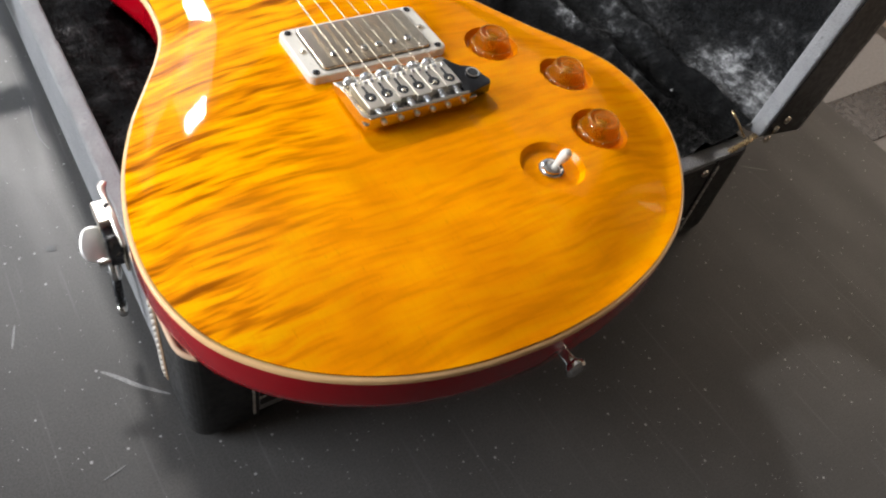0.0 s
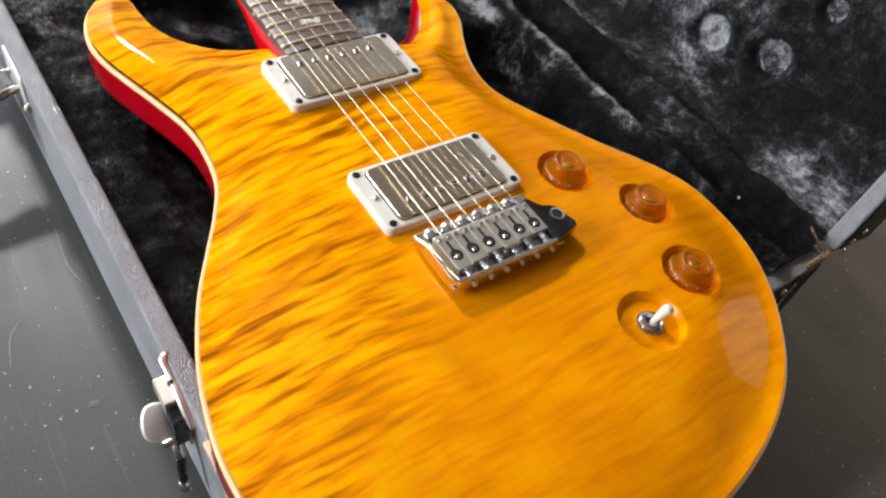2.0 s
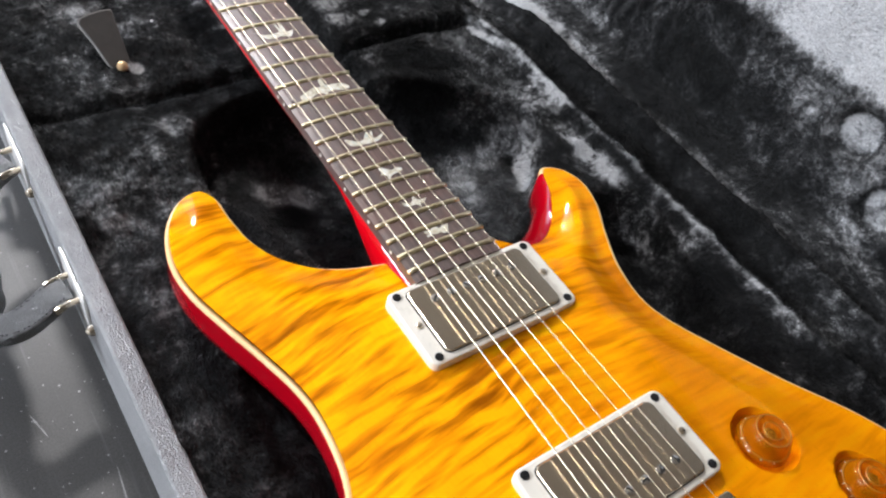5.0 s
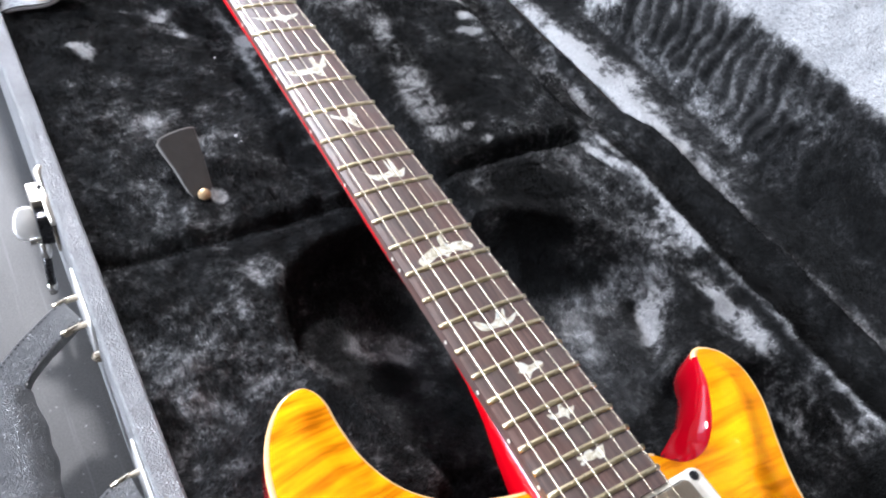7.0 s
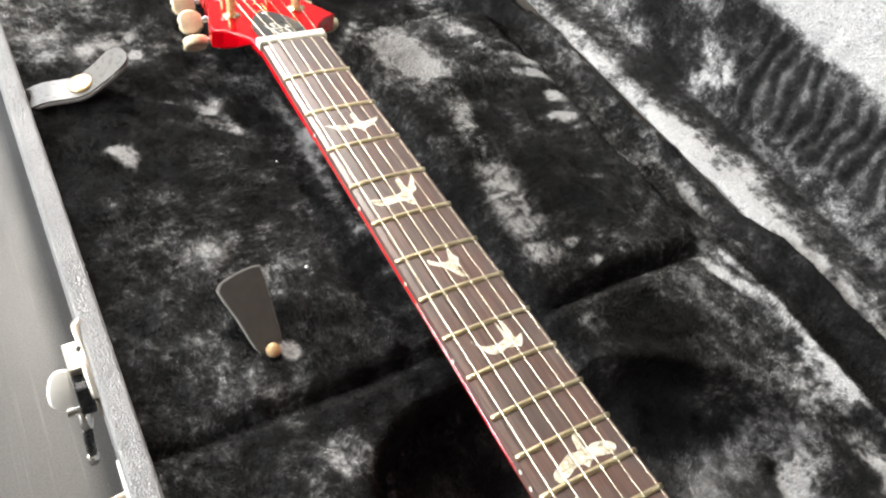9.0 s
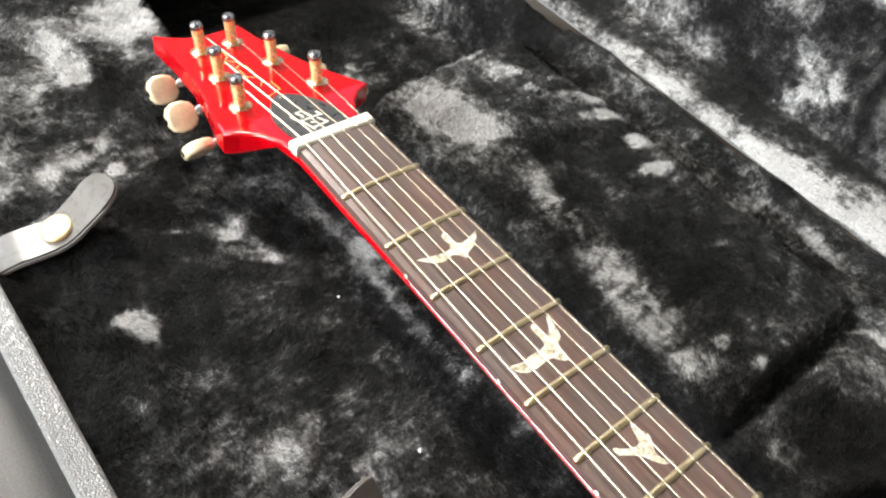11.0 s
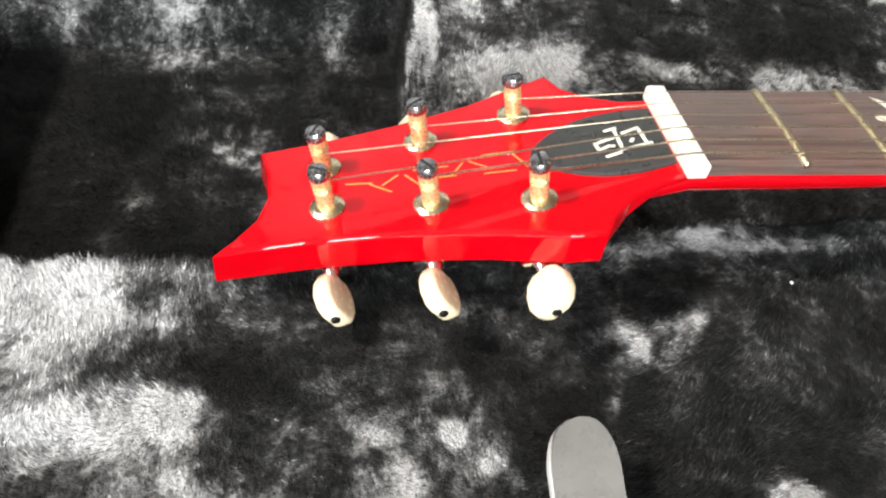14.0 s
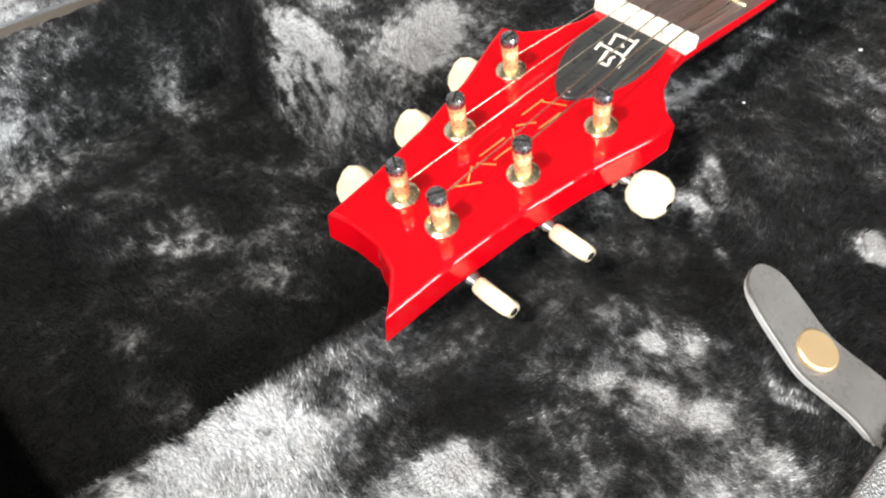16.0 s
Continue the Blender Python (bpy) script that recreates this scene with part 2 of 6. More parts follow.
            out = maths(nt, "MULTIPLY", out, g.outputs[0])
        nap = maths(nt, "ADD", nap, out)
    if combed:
        # rows of combed creases running up the lid, their lit crests put into the colour
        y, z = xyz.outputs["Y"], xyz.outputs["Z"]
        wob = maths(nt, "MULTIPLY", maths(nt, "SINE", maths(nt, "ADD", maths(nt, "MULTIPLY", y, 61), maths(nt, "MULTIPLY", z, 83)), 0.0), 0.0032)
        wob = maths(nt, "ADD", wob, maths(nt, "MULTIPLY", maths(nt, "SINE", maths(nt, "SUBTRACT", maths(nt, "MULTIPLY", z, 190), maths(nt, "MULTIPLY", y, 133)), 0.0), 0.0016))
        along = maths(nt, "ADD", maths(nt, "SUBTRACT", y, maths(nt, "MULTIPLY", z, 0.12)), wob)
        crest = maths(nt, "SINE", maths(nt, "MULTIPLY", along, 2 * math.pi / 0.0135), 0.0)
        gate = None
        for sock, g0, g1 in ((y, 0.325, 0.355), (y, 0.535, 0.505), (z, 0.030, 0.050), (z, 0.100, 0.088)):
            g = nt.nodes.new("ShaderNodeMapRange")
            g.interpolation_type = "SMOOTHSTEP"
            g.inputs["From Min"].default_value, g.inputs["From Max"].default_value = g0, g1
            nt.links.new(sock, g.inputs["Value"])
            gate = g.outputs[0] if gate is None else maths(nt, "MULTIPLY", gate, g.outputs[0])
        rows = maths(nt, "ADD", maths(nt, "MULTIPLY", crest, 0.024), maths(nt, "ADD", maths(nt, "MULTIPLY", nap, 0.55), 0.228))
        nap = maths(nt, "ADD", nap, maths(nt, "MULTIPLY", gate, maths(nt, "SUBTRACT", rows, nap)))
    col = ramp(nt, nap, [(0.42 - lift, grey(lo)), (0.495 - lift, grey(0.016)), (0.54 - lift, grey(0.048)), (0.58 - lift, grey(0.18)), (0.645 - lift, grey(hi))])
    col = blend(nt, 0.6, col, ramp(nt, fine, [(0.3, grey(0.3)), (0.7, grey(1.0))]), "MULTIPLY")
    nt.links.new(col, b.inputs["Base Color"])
    b.inputs["Roughness"].default_value = 0.85
    b.inputs["Specular IOR Level"].default_value = 0.06
    b.inputs["Sheen Weight"].default_value = 0.03
    if not relief:
        tuft = nt.nodes.new("ShaderNodeNewGeometry")
        col = blend(nt, 1.0, col, ramp(nt, tuft.outputs["Random Per Island"], [(0.0, grey(0.35)), (0.72, grey(1.15)), (0.92, grey(2.2)), (1.0, grey(4.2))]), "MULTIPLY")
        col = blend(nt, 1.0, col, grey(0.75), "DARKEN")
        nt.links.new(col, b.inputs["Base Color"])
    if relief:
        bump(nt, b, maths(nt, "ADD", mid, maths(nt, "MULTIPLY", fine, 0.4)), 0.9, 0.005)
    return m


def tolex(name="black_tolex", dark=0.26, pale=0.39, cell=760):
    """Pebbled vinyl: rounded grains parted by a net of dark creases."""
    m, nt, b = material(name)
    v = coords(nt)
    warp = nt.nodes.new("ShaderNodeMixRGB")
    warp.inputs["Fac"].default_value = 0.0012
    jitter = node(nt, "ShaderNodeTexNoise", Scale=260, Detail=2)
    nt.links.new(v, jitter.inputs["Vector"])
    nt.links.new(v, warp.inputs["Color1"])
    nt.links.new(jitter.outputs["Color"], warp.inputs["Color2"])
    vo = node(nt, "ShaderNodeTexVoronoi", Scale=cell)
    vo.feature = "DISTANCE_TO_EDGE"
    nt.links.new(warp.outputs[0], vo.inputs["Vector"])
    grain = ramp(nt, vo.outputs["Distance"], [(0.0, grey(0.0)), (0.10, grey(0.45)), (0.32, grey(1.0))])
    n = noise_tex(nt, v, 25, 4)
    col = ramp(nt, n, [(0.3, grey(dark)), (0.7, grey(pale))])
    col = blend(nt, 1.0, col, ramp(nt, vo.outputs["Distance"], [(0.0, grey(0.62)), (0.14, grey(1.0))]), "MULTIPLY")
    nt.links.new(col, b.inputs["Base Color"])
    b.inputs["Roughness"].default_value = 0.37
    b.inputs["Specular IOR Level"].default_value = 1.0
    bump(nt, b, grain, 0.9, 0.0007)
    return m


def table_black():
    m, nt, b = material("worn_black_laminate")
    v = coords(nt)
    n = noise_tex(nt, v, 5, 6, 0.65)
    fine = noise_tex(nt, v, 260, 3, 0.6)
    smear = noise_tex(nt, coords(nt, (1, 0.2, 1), (0, 0, 25)), 30, 5, 0.7)
    col = ramp(nt, n, [(0.3, (0.052, 0.050, 0.047)), (0.7, (0.088, 0.083, 0.078))])
    col = blend(nt, maths(nt, "MULTIPLY", ramp(nt, smear, [(0.55, grey(0)), (0.8, grey(1))]), 0.3), col, (0.08, 0.078, 0.075))
    grain = noise_tex(nt, v, 900, 3, 0.7)
    col = blend(nt, 1.0, col, ramp(nt, grain, [(0.3, grey(0.6)), (0.7, grey(1.2))]), "MULTIPLY")
    # dust lies thickest towards the tail end; long faint rubs beyond it
    place = nt.nodes.new("ShaderNodeSeparateXYZ")
    nt.links.new(v, place.inputs[0])
    dusty = nt.nodes.new("ShaderNodeMapRange")
    dusty.inputs["From Min"].default_value, dusty.inputs["From Max"].default_value = 0.50, 0.25
    nt.links.new(place.outputs["Y"], dusty.inputs["Value"])
    rubs = noise_tex(nt, coords(nt, (330, 7, 1)), 1.0, 3, 0.6)
    col = blend(nt, maths(nt, "MULTIPLY", ramp(nt, rubs, [(0.60, grey(0)), (0.74, grey(1))]), 0.30), col, (0.17, 0.168, 0.165))
    for scale, size, many in ((110, 0.10, 0.14), (300, 0.15, 0.06), (45, 0.03, 0.4)):
        vo = node(nt, "ShaderNodeTexVoronoi", Scale=scale)
        vo.voronoi_dimensions = "2D"
        nt.links.new(v, vo.inputs["Vector"])
        pick = nt.nodes.new("ShaderNodeSeparateColor")
        nt.links.new(vo.outputs["Color"], pick.inputs[0])
        near = maths(nt, "LESS_THAN", vo.outputs["Distance"], maths(nt, "MULTIPLY", pick.outputs[1], size))
        dot = maths(nt, "MULTIPLY", maths(nt, "MULTIPLY", near, dusty.outputs[0]), maths(nt, "LESS_THAN", pick.outputs[0], many))
        col = blend(nt, maths(nt, "MULTIPLY", dot, 0.55), col, (0.52, 0.51, 0.50))
    nt.links.new(col, b.inputs["Base Color"])
    nt.links.new(ramp(nt, smear, [(0.3, grey(0.40)), (0.75, grey(0.54))]), b.inputs["Roughness"])
    b.inputs["Specular IOR Level"].default_value = 0.42
    bump(nt, b, fine, 0.1, 0.0004)
    return m


def amber_plastic():
    """Clear amber shell: a tinted see-through body under a glossy skin."""
    m, nt, b = material("amber_clear_plastic")
    f = noise_tex(nt, coords(nt), 120, 3)
    nt.links.new(ramp(nt, f, [(0.3, (0.42, 0.140, 0.0)), (0.7, (0.56, 0.215, 0.001))]), b.inputs["Base Color"])
    b.inputs["Roughness"].default_value = 0.16
    b.inputs["Specular IOR Level"].default_value = 0.15
    b.inputs["Coat Weight"].default_value = 0.55
    b.inputs["Coat Roughness"].default_value = 0.03
    clear = nt.nodes.new("ShaderNodeBsdfTransparent")
    clear.inputs[0].default_value = (0.98, 0.80, 0.40, 1)
    mix = nt.nodes.new("ShaderNodeMixShader")
    mix.inputs[0].default_value = 0.70
    nt.links.new(b.outputs[0], mix.inputs[1])
    nt.links.new(clear.outputs[0], mix.inputs[2])
    nt.links.new(mix.outputs[0], nt.nodes["Material Output"].inputs["Surface"])
    return m


def pearl():
    m, nt, b = material("abalone_inlay")
    f = noise_tex(nt, coords(nt), 260, 3, 0.6, 1.5)
    nt.links.new(ramp(nt, f, [(0.3, (0.22, 0.18, 0.13)), (0.44, (0.56, 0.50, 0.36)), (0.57, (0.74, 0.72, 0.65)), (0.70, (0.40, 0.46, 0.42))]), b.inputs["Base Color"])
    b.inputs["Roughness"].default_value = 0.3
    return m


MAPLE, RED, ROSE, PEARL, TOLEX, TABLE = flame_maple(), red_lacquer(), rosewood(), pearl(), tolex(), table_black()
AMBER = amber_plastic()
# same red lacquer, darkened to carry the shade on the body's sides
RED_SHADED = red_lacquer("shaded_red_body_lacquer", 0.76)
# base: sheen of raised edges and shade of hollows, put into the colour
BASE_SHEEN_SHADE = [("Y", 0.3, 0.2, -0.006, []), ("Y", 0.76, 0.88, 0.016, [("X", 0.0, -0.012)]), ("X", -0.01, -0.03, -0.012, [("Y", 0.56, 0.60), ("Y", 0.69, 0.66)]), ("X", -0.045, -0.070, 0.050, [("Y", 0.69, 0.72), ("Y", 0.85, 0.81)]), ("Y", 0.75, 0.80, -0.008, [("X", 0.0, 0.012), ("X", 0.19, 0.16)]), ("X", 0.10, 0.05, -0.02, [("X", -0.004, 0.008), ("Y", 0.72, 0.76)]), ("X", 0.01, -0.01, 0.02, [("Y", 0.43, 0.45), ("Y", 0.62, 0.57)]), ("X", 0.003, 0.014, -0.045, [("Y", 0.695, 0.71)]), ("X", 0.17, 0.21, 0.055, [("Y", 0.715, 0.75)]), ("X", -0.085, -0.10, 0.02, [("Y", 0.64, 0.70)]), ("Y", 0.42, 0.40, -0.005, [("X", -0.07, -0.05), ("X", 0.17, 0.15)]), ("Y", 0.57, 0.66, 0.034, [("X", 0.07, 0.09), ("X", 0.196, 0.19)]), ("X", 0.198, 0.202, 0.078, [("X", 0.208, 0.204), ("Y", 0.42, 0.40), ("Y", 0.02, 0.14)]), ("X", 0.200, 0.210, 0.030, [("Y", 0.44, 0.48)]), ("X", 0.210, 0.216, -0.03, [("Y", 0.44, 0.42)]), ("X", 0.070, 0.085, 0.012, [("X", 0.125, 0.100), ("Y", 0.44, 0.47)]), ("X", 0.150, 0.165, 0.006, [("X", 0.205, 0.200), ("Y", 0.43, 0.40)])]
# lid: pale top, lit hinge roll and dark hollow put into colour
LID_SHEEN_SHADE = [("Y", 0.26, 0.34, 0.050, []), ("Z", 0.05, 0.02, 0.008, []), ("Z", 0.095, 0.112, 0.16, [("Y", 0.020, 0.085)]), ("X", 0.012, 0.007, 0.03, [("Y", 0.10, 0.16)]), ("X", 0.012, 0.007, 0.015, [("Y", 0.36, 0.44)]), ("X", 0.012, 0.016, -0.05, [("Z", 0.022, 0.018), ("Y", 0.12, 0.18)]), ("Z", 0.075, 0.055, -0.035, [("Z", 0.016, 0.022), ("Y", 0.12, 0.20), ("Y", 0.42, 0.34)])]
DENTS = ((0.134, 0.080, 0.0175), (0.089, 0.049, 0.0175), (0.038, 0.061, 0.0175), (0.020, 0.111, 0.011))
LIT_DENTS = [((0.047, dy, dz), dr * 0.9, 0.085) for dy, dz, dr in DENTS]
# brushed nap with its sheen and shade as colour: ends, half width, gain
NECK_SHEEN = [(0.170, 0.305, 0.147, 0.256, 0.005, 0.11), (-0.052, 0.405, -0.069, 0.320, 0.008, 0.045), (-0.104, 0.532, -0.080, 0.530, 0.006, 0.045), (0.186, 0.290, 0.187, 0.150, 0.006, 0.06),
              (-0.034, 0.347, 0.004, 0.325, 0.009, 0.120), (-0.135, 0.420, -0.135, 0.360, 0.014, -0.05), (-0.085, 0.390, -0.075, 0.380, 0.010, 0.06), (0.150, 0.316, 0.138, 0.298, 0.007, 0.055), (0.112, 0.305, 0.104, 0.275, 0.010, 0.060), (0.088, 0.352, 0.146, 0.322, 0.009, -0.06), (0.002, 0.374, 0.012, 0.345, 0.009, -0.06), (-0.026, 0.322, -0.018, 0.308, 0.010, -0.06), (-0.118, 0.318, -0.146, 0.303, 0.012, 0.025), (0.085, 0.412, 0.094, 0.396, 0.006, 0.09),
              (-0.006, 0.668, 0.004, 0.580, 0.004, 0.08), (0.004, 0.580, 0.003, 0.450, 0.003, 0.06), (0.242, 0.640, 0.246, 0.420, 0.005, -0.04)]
HEAD_SHEEN = [(-0.082, 0.672, -0.046, 0.655, 0.0023, 0.109), (-0.129, 0.627, -0.112, 0.630, 0.0036, 0.085), (0.0, 0.890, -0.030, 0.830, 0.0144, 0.108),
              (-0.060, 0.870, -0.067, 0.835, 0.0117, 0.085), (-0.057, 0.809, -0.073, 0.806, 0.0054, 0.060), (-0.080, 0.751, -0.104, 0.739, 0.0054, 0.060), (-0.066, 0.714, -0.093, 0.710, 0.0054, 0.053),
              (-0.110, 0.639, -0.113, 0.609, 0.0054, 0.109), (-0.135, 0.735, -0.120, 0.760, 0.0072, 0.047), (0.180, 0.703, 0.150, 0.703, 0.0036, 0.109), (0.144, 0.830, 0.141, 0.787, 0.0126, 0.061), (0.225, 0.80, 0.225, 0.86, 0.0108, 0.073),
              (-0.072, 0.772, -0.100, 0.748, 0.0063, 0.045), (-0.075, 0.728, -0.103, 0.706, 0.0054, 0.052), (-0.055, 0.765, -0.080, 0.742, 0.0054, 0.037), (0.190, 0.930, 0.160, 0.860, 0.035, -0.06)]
LID_SHEEN = [(-0.020, 0.024, -0.045, 0.011, 0.0050, 0.048), (-0.074, 0.012, 0.030, 0.016, 0.0040, 0.034), (-0.066, 0.035, -0.078, 0.016, 0.0060, 0.038), (-0.049, 0.026, -0.071, 0.015, 0.0040, 0.034), (0.552, 0.052, 0.520, 0.046, 0.0090, 0.130), (0.548, 0.028, 0.532, 0.042, 0.0080, 0.078), (0.588, 0.002, 0.400, 0.010, 0.0060, 0.143), (0.605, 0.028, 0.560, 0.022, 0.010, -0.05), (0.640, 0.060, 0.580, 0.060, 0.022, -0.06), (0.515, 0.021, 0.470, 0.022, 0.005, -0.05), (0.600, 0.074, 0.585, 0.068, 0.0050, 0.078), (0.45, 0.004, 0.33, 0.011, 0.0030, 0.065), (-0.03, 0.08, -0.03, 0.05, 0.03, -0.040), (0.38, 0.065, 0.34, 0.068, 0.0120, 0.047)]
HEAD_SHEEN_WISPS = [(-0.055, 0.731, -0.084, 0.727, 0.0050, 0.046), (-0.071, 0.750, -0.097, 0.744, 0.0040, 0.029), (-0.072, 0.713, -0.099, 0.709, 0.0043, 0.041), (-0.043, 0.669, -0.049, 0.656, 0.0036, 0.065), (-0.065, 0.840, -0.064, 0.810, 0.0072, 0.065), (-0.107, 0.634, -0.109, 0.612, 0.0058, 0.075), (-0.001, 0.619, 0.005, 0.586, 0.0043, 0.055), (-0.086, 0.741, -0.099, 0.740, 0.0036, 0.017), (-0.113, 0.628, -0.119, 0.633, 0.0050, 0.055), (-0.066, 0.805, -0.077, 0.804, 0.0043, 0.041), (-0.018, 0.839, -0.030, 0.808, 0.0072, 0.055), (-0.123, 0.708, -0.134, 0.706, 0.0036, 0.025), (-0.008, 0.884, -0.009, 0.790, 0.0043, 0.055), (0.098, 0.915, 0.090, 0.872, 0.0150, -0.060)]
NECK_SHEEN_WISPS = [(0.188, 0.285, 0.181, 0.215, 0.0090, 0.109), (0.190, 0.200, 0.195, 0.130, 0.0090, 0.102), (0.198, 0.135, 0.201, 0.040, 0.0050, 0.116), (0.214, 0.265, 0.208, 0.160, 0.0040, 0.058),
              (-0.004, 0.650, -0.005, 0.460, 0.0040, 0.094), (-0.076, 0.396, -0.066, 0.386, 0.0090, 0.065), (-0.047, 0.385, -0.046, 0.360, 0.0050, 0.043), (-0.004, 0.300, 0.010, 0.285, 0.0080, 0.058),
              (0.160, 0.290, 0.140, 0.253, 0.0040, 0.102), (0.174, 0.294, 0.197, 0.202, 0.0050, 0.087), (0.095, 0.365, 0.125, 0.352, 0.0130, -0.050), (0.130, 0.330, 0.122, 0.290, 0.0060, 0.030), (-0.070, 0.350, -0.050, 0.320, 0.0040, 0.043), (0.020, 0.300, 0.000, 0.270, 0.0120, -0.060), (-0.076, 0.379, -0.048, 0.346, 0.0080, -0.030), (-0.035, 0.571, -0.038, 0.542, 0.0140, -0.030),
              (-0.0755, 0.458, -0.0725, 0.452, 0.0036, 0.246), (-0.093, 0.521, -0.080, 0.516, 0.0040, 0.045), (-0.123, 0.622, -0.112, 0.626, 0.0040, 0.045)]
BOX_SHEEN_WISPS = [(0.165, 0.6985, 0.107, 0.7030, 0.0030, 0.120), (0.111, 0.686, 0.110, 0.655, 0.0080, 0.060), (-0.065, 0.660, -0.047, 0.647, 0.0026, 0.085), (-0.047, 0.647, -0.036, 0.628, 0.0028, 0.085), (0.003, 0.614, 0.005, 0.604, 0.0040, 0.100),
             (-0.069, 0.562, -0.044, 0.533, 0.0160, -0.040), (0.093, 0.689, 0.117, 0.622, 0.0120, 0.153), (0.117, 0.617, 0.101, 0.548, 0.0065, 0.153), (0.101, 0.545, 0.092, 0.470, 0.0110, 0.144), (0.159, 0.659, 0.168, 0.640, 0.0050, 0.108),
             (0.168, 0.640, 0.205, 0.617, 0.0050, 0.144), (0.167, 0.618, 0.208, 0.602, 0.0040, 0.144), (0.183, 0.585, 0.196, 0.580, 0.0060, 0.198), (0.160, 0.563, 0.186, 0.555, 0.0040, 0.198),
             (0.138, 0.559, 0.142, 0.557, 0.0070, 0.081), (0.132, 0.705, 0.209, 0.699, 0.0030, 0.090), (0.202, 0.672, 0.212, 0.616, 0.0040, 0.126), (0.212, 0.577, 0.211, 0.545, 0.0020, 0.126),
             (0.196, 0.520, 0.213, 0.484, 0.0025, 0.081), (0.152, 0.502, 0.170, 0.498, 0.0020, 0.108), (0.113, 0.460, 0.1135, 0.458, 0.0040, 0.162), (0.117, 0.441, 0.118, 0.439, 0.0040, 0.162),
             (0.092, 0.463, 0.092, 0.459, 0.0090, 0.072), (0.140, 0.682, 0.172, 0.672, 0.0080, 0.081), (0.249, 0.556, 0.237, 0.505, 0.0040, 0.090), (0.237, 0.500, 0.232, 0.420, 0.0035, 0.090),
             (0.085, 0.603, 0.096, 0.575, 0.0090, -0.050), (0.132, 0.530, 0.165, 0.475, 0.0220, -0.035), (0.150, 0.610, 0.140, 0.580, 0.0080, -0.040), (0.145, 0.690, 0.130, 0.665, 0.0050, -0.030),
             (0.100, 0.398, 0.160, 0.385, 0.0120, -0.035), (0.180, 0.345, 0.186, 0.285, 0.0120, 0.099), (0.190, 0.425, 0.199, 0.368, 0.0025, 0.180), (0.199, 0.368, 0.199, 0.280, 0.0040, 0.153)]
END_SHEEN_WISPS = [(-0.01, 0.905, -0.019, 0.807, 0.013, 0.045), (-0.041, 0.877, -0.044, 0.849, 0.0091, 0.07), (-0.06, 0.802, -0.07, 0.801, 0.0041, 0.11), (-0.062, 0.834, -0.078, 0.825, 0.0064, 0.05), (-0.072, 0.747, -0.1, 0.733, 0.0036, 0.1),
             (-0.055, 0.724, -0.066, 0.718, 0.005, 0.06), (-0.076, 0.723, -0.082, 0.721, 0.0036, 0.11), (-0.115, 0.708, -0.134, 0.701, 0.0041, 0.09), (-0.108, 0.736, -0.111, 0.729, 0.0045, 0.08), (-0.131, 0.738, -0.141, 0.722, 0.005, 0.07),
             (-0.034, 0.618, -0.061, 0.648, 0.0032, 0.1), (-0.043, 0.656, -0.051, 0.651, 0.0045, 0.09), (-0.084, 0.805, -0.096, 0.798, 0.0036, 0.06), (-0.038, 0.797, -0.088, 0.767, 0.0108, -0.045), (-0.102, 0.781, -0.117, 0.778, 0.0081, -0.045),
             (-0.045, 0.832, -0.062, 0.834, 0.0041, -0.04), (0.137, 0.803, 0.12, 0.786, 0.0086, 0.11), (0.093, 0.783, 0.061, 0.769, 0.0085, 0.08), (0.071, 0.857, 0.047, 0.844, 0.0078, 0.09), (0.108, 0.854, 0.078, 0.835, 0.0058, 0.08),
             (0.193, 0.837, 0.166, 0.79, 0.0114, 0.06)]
SHEEN_MARKS = END_SHEEN_WISPS + BOX_SHEEN_WISPS + NECK_SHEEN + HEAD_SHEEN + HEAD_SHEEN_WISPS + NECK_SHEEN_WISPS
WELL = [(0.0455, 0.300, 0.118, 0.082, -0.378, 0.585)]
PLUSH, PILE = plush("black_plush", BASE_SHEEN_SHADE, strokes=SHEEN_MARKS, calm=WELL), plush("black_plush_pile", BASE_SHEEN_SHADE, False, strokes=SHEEN_MARKS, calm=WELL)
PLUSH_LID, PILE_LID = plush("black_plush_lid", LID_SHEEN_SHADE, True, lit_spots=LIT_DENTS, strokes=LID_SHEEN, upright=True, combed=True, lift=0.003), plush("black_plush_lid_pile", LID_SHEEN_SHADE, False, lit_spots=LIT_DENTS, strokes=LID_SHEEN, upright=True, combed=True, lift=0.003)
CREAM = simple("cream_plastic", (0.74, 0.69, 0.60), 0.35, vary=0.05)
BINDING = simple("natural_maple_edge", (0.88, 0.54, 0.25), 0.3, vary=0.08, coat=0.4)
SADDLE = simple("satin_saddle_nickel", (0.80, 0.74, 0.64), 0.34, 0.92, vary=0.06, scale=200, rvary=0.05)
BINDING.node_tree.nodes["Principled BSDF"].inputs["Specular IOR Level"].default_value = 0.15
NICKEL = simple("nickel", (0.80, 0.70, 0.555), 0.23, 1.0, vary=0.02, scale=30, rvary=0.015)
CHROME = simple("chrome", (0.72, 0.71, 0.69), 0.12, 1.0, vary=0.05, rvary=0.05)
BRASS = simple("brass", (0.84, 0.62, 0.34), 0.28, 1.0, vary=0.08, scale=300)
FRETWIRE = simple("fret_wire", (0.74, 0.64, 0.42), 0.36, 1.0, vary=0.06, scale=400)
STEEL = simple("string_steel", (0.70, 0.61, 0.46), 0.30, 1.0, vary=0.05, scale=900)
BLACK = simple("black_steel", (0.03, 0.03, 0.032), 0.28, 0.6, vary=0.2)
POLISHED = simple("polished_dark_steel", (0.10, 0.10, 0.105), 0.09, 0.95, vary=0.05, rvary=0.02)
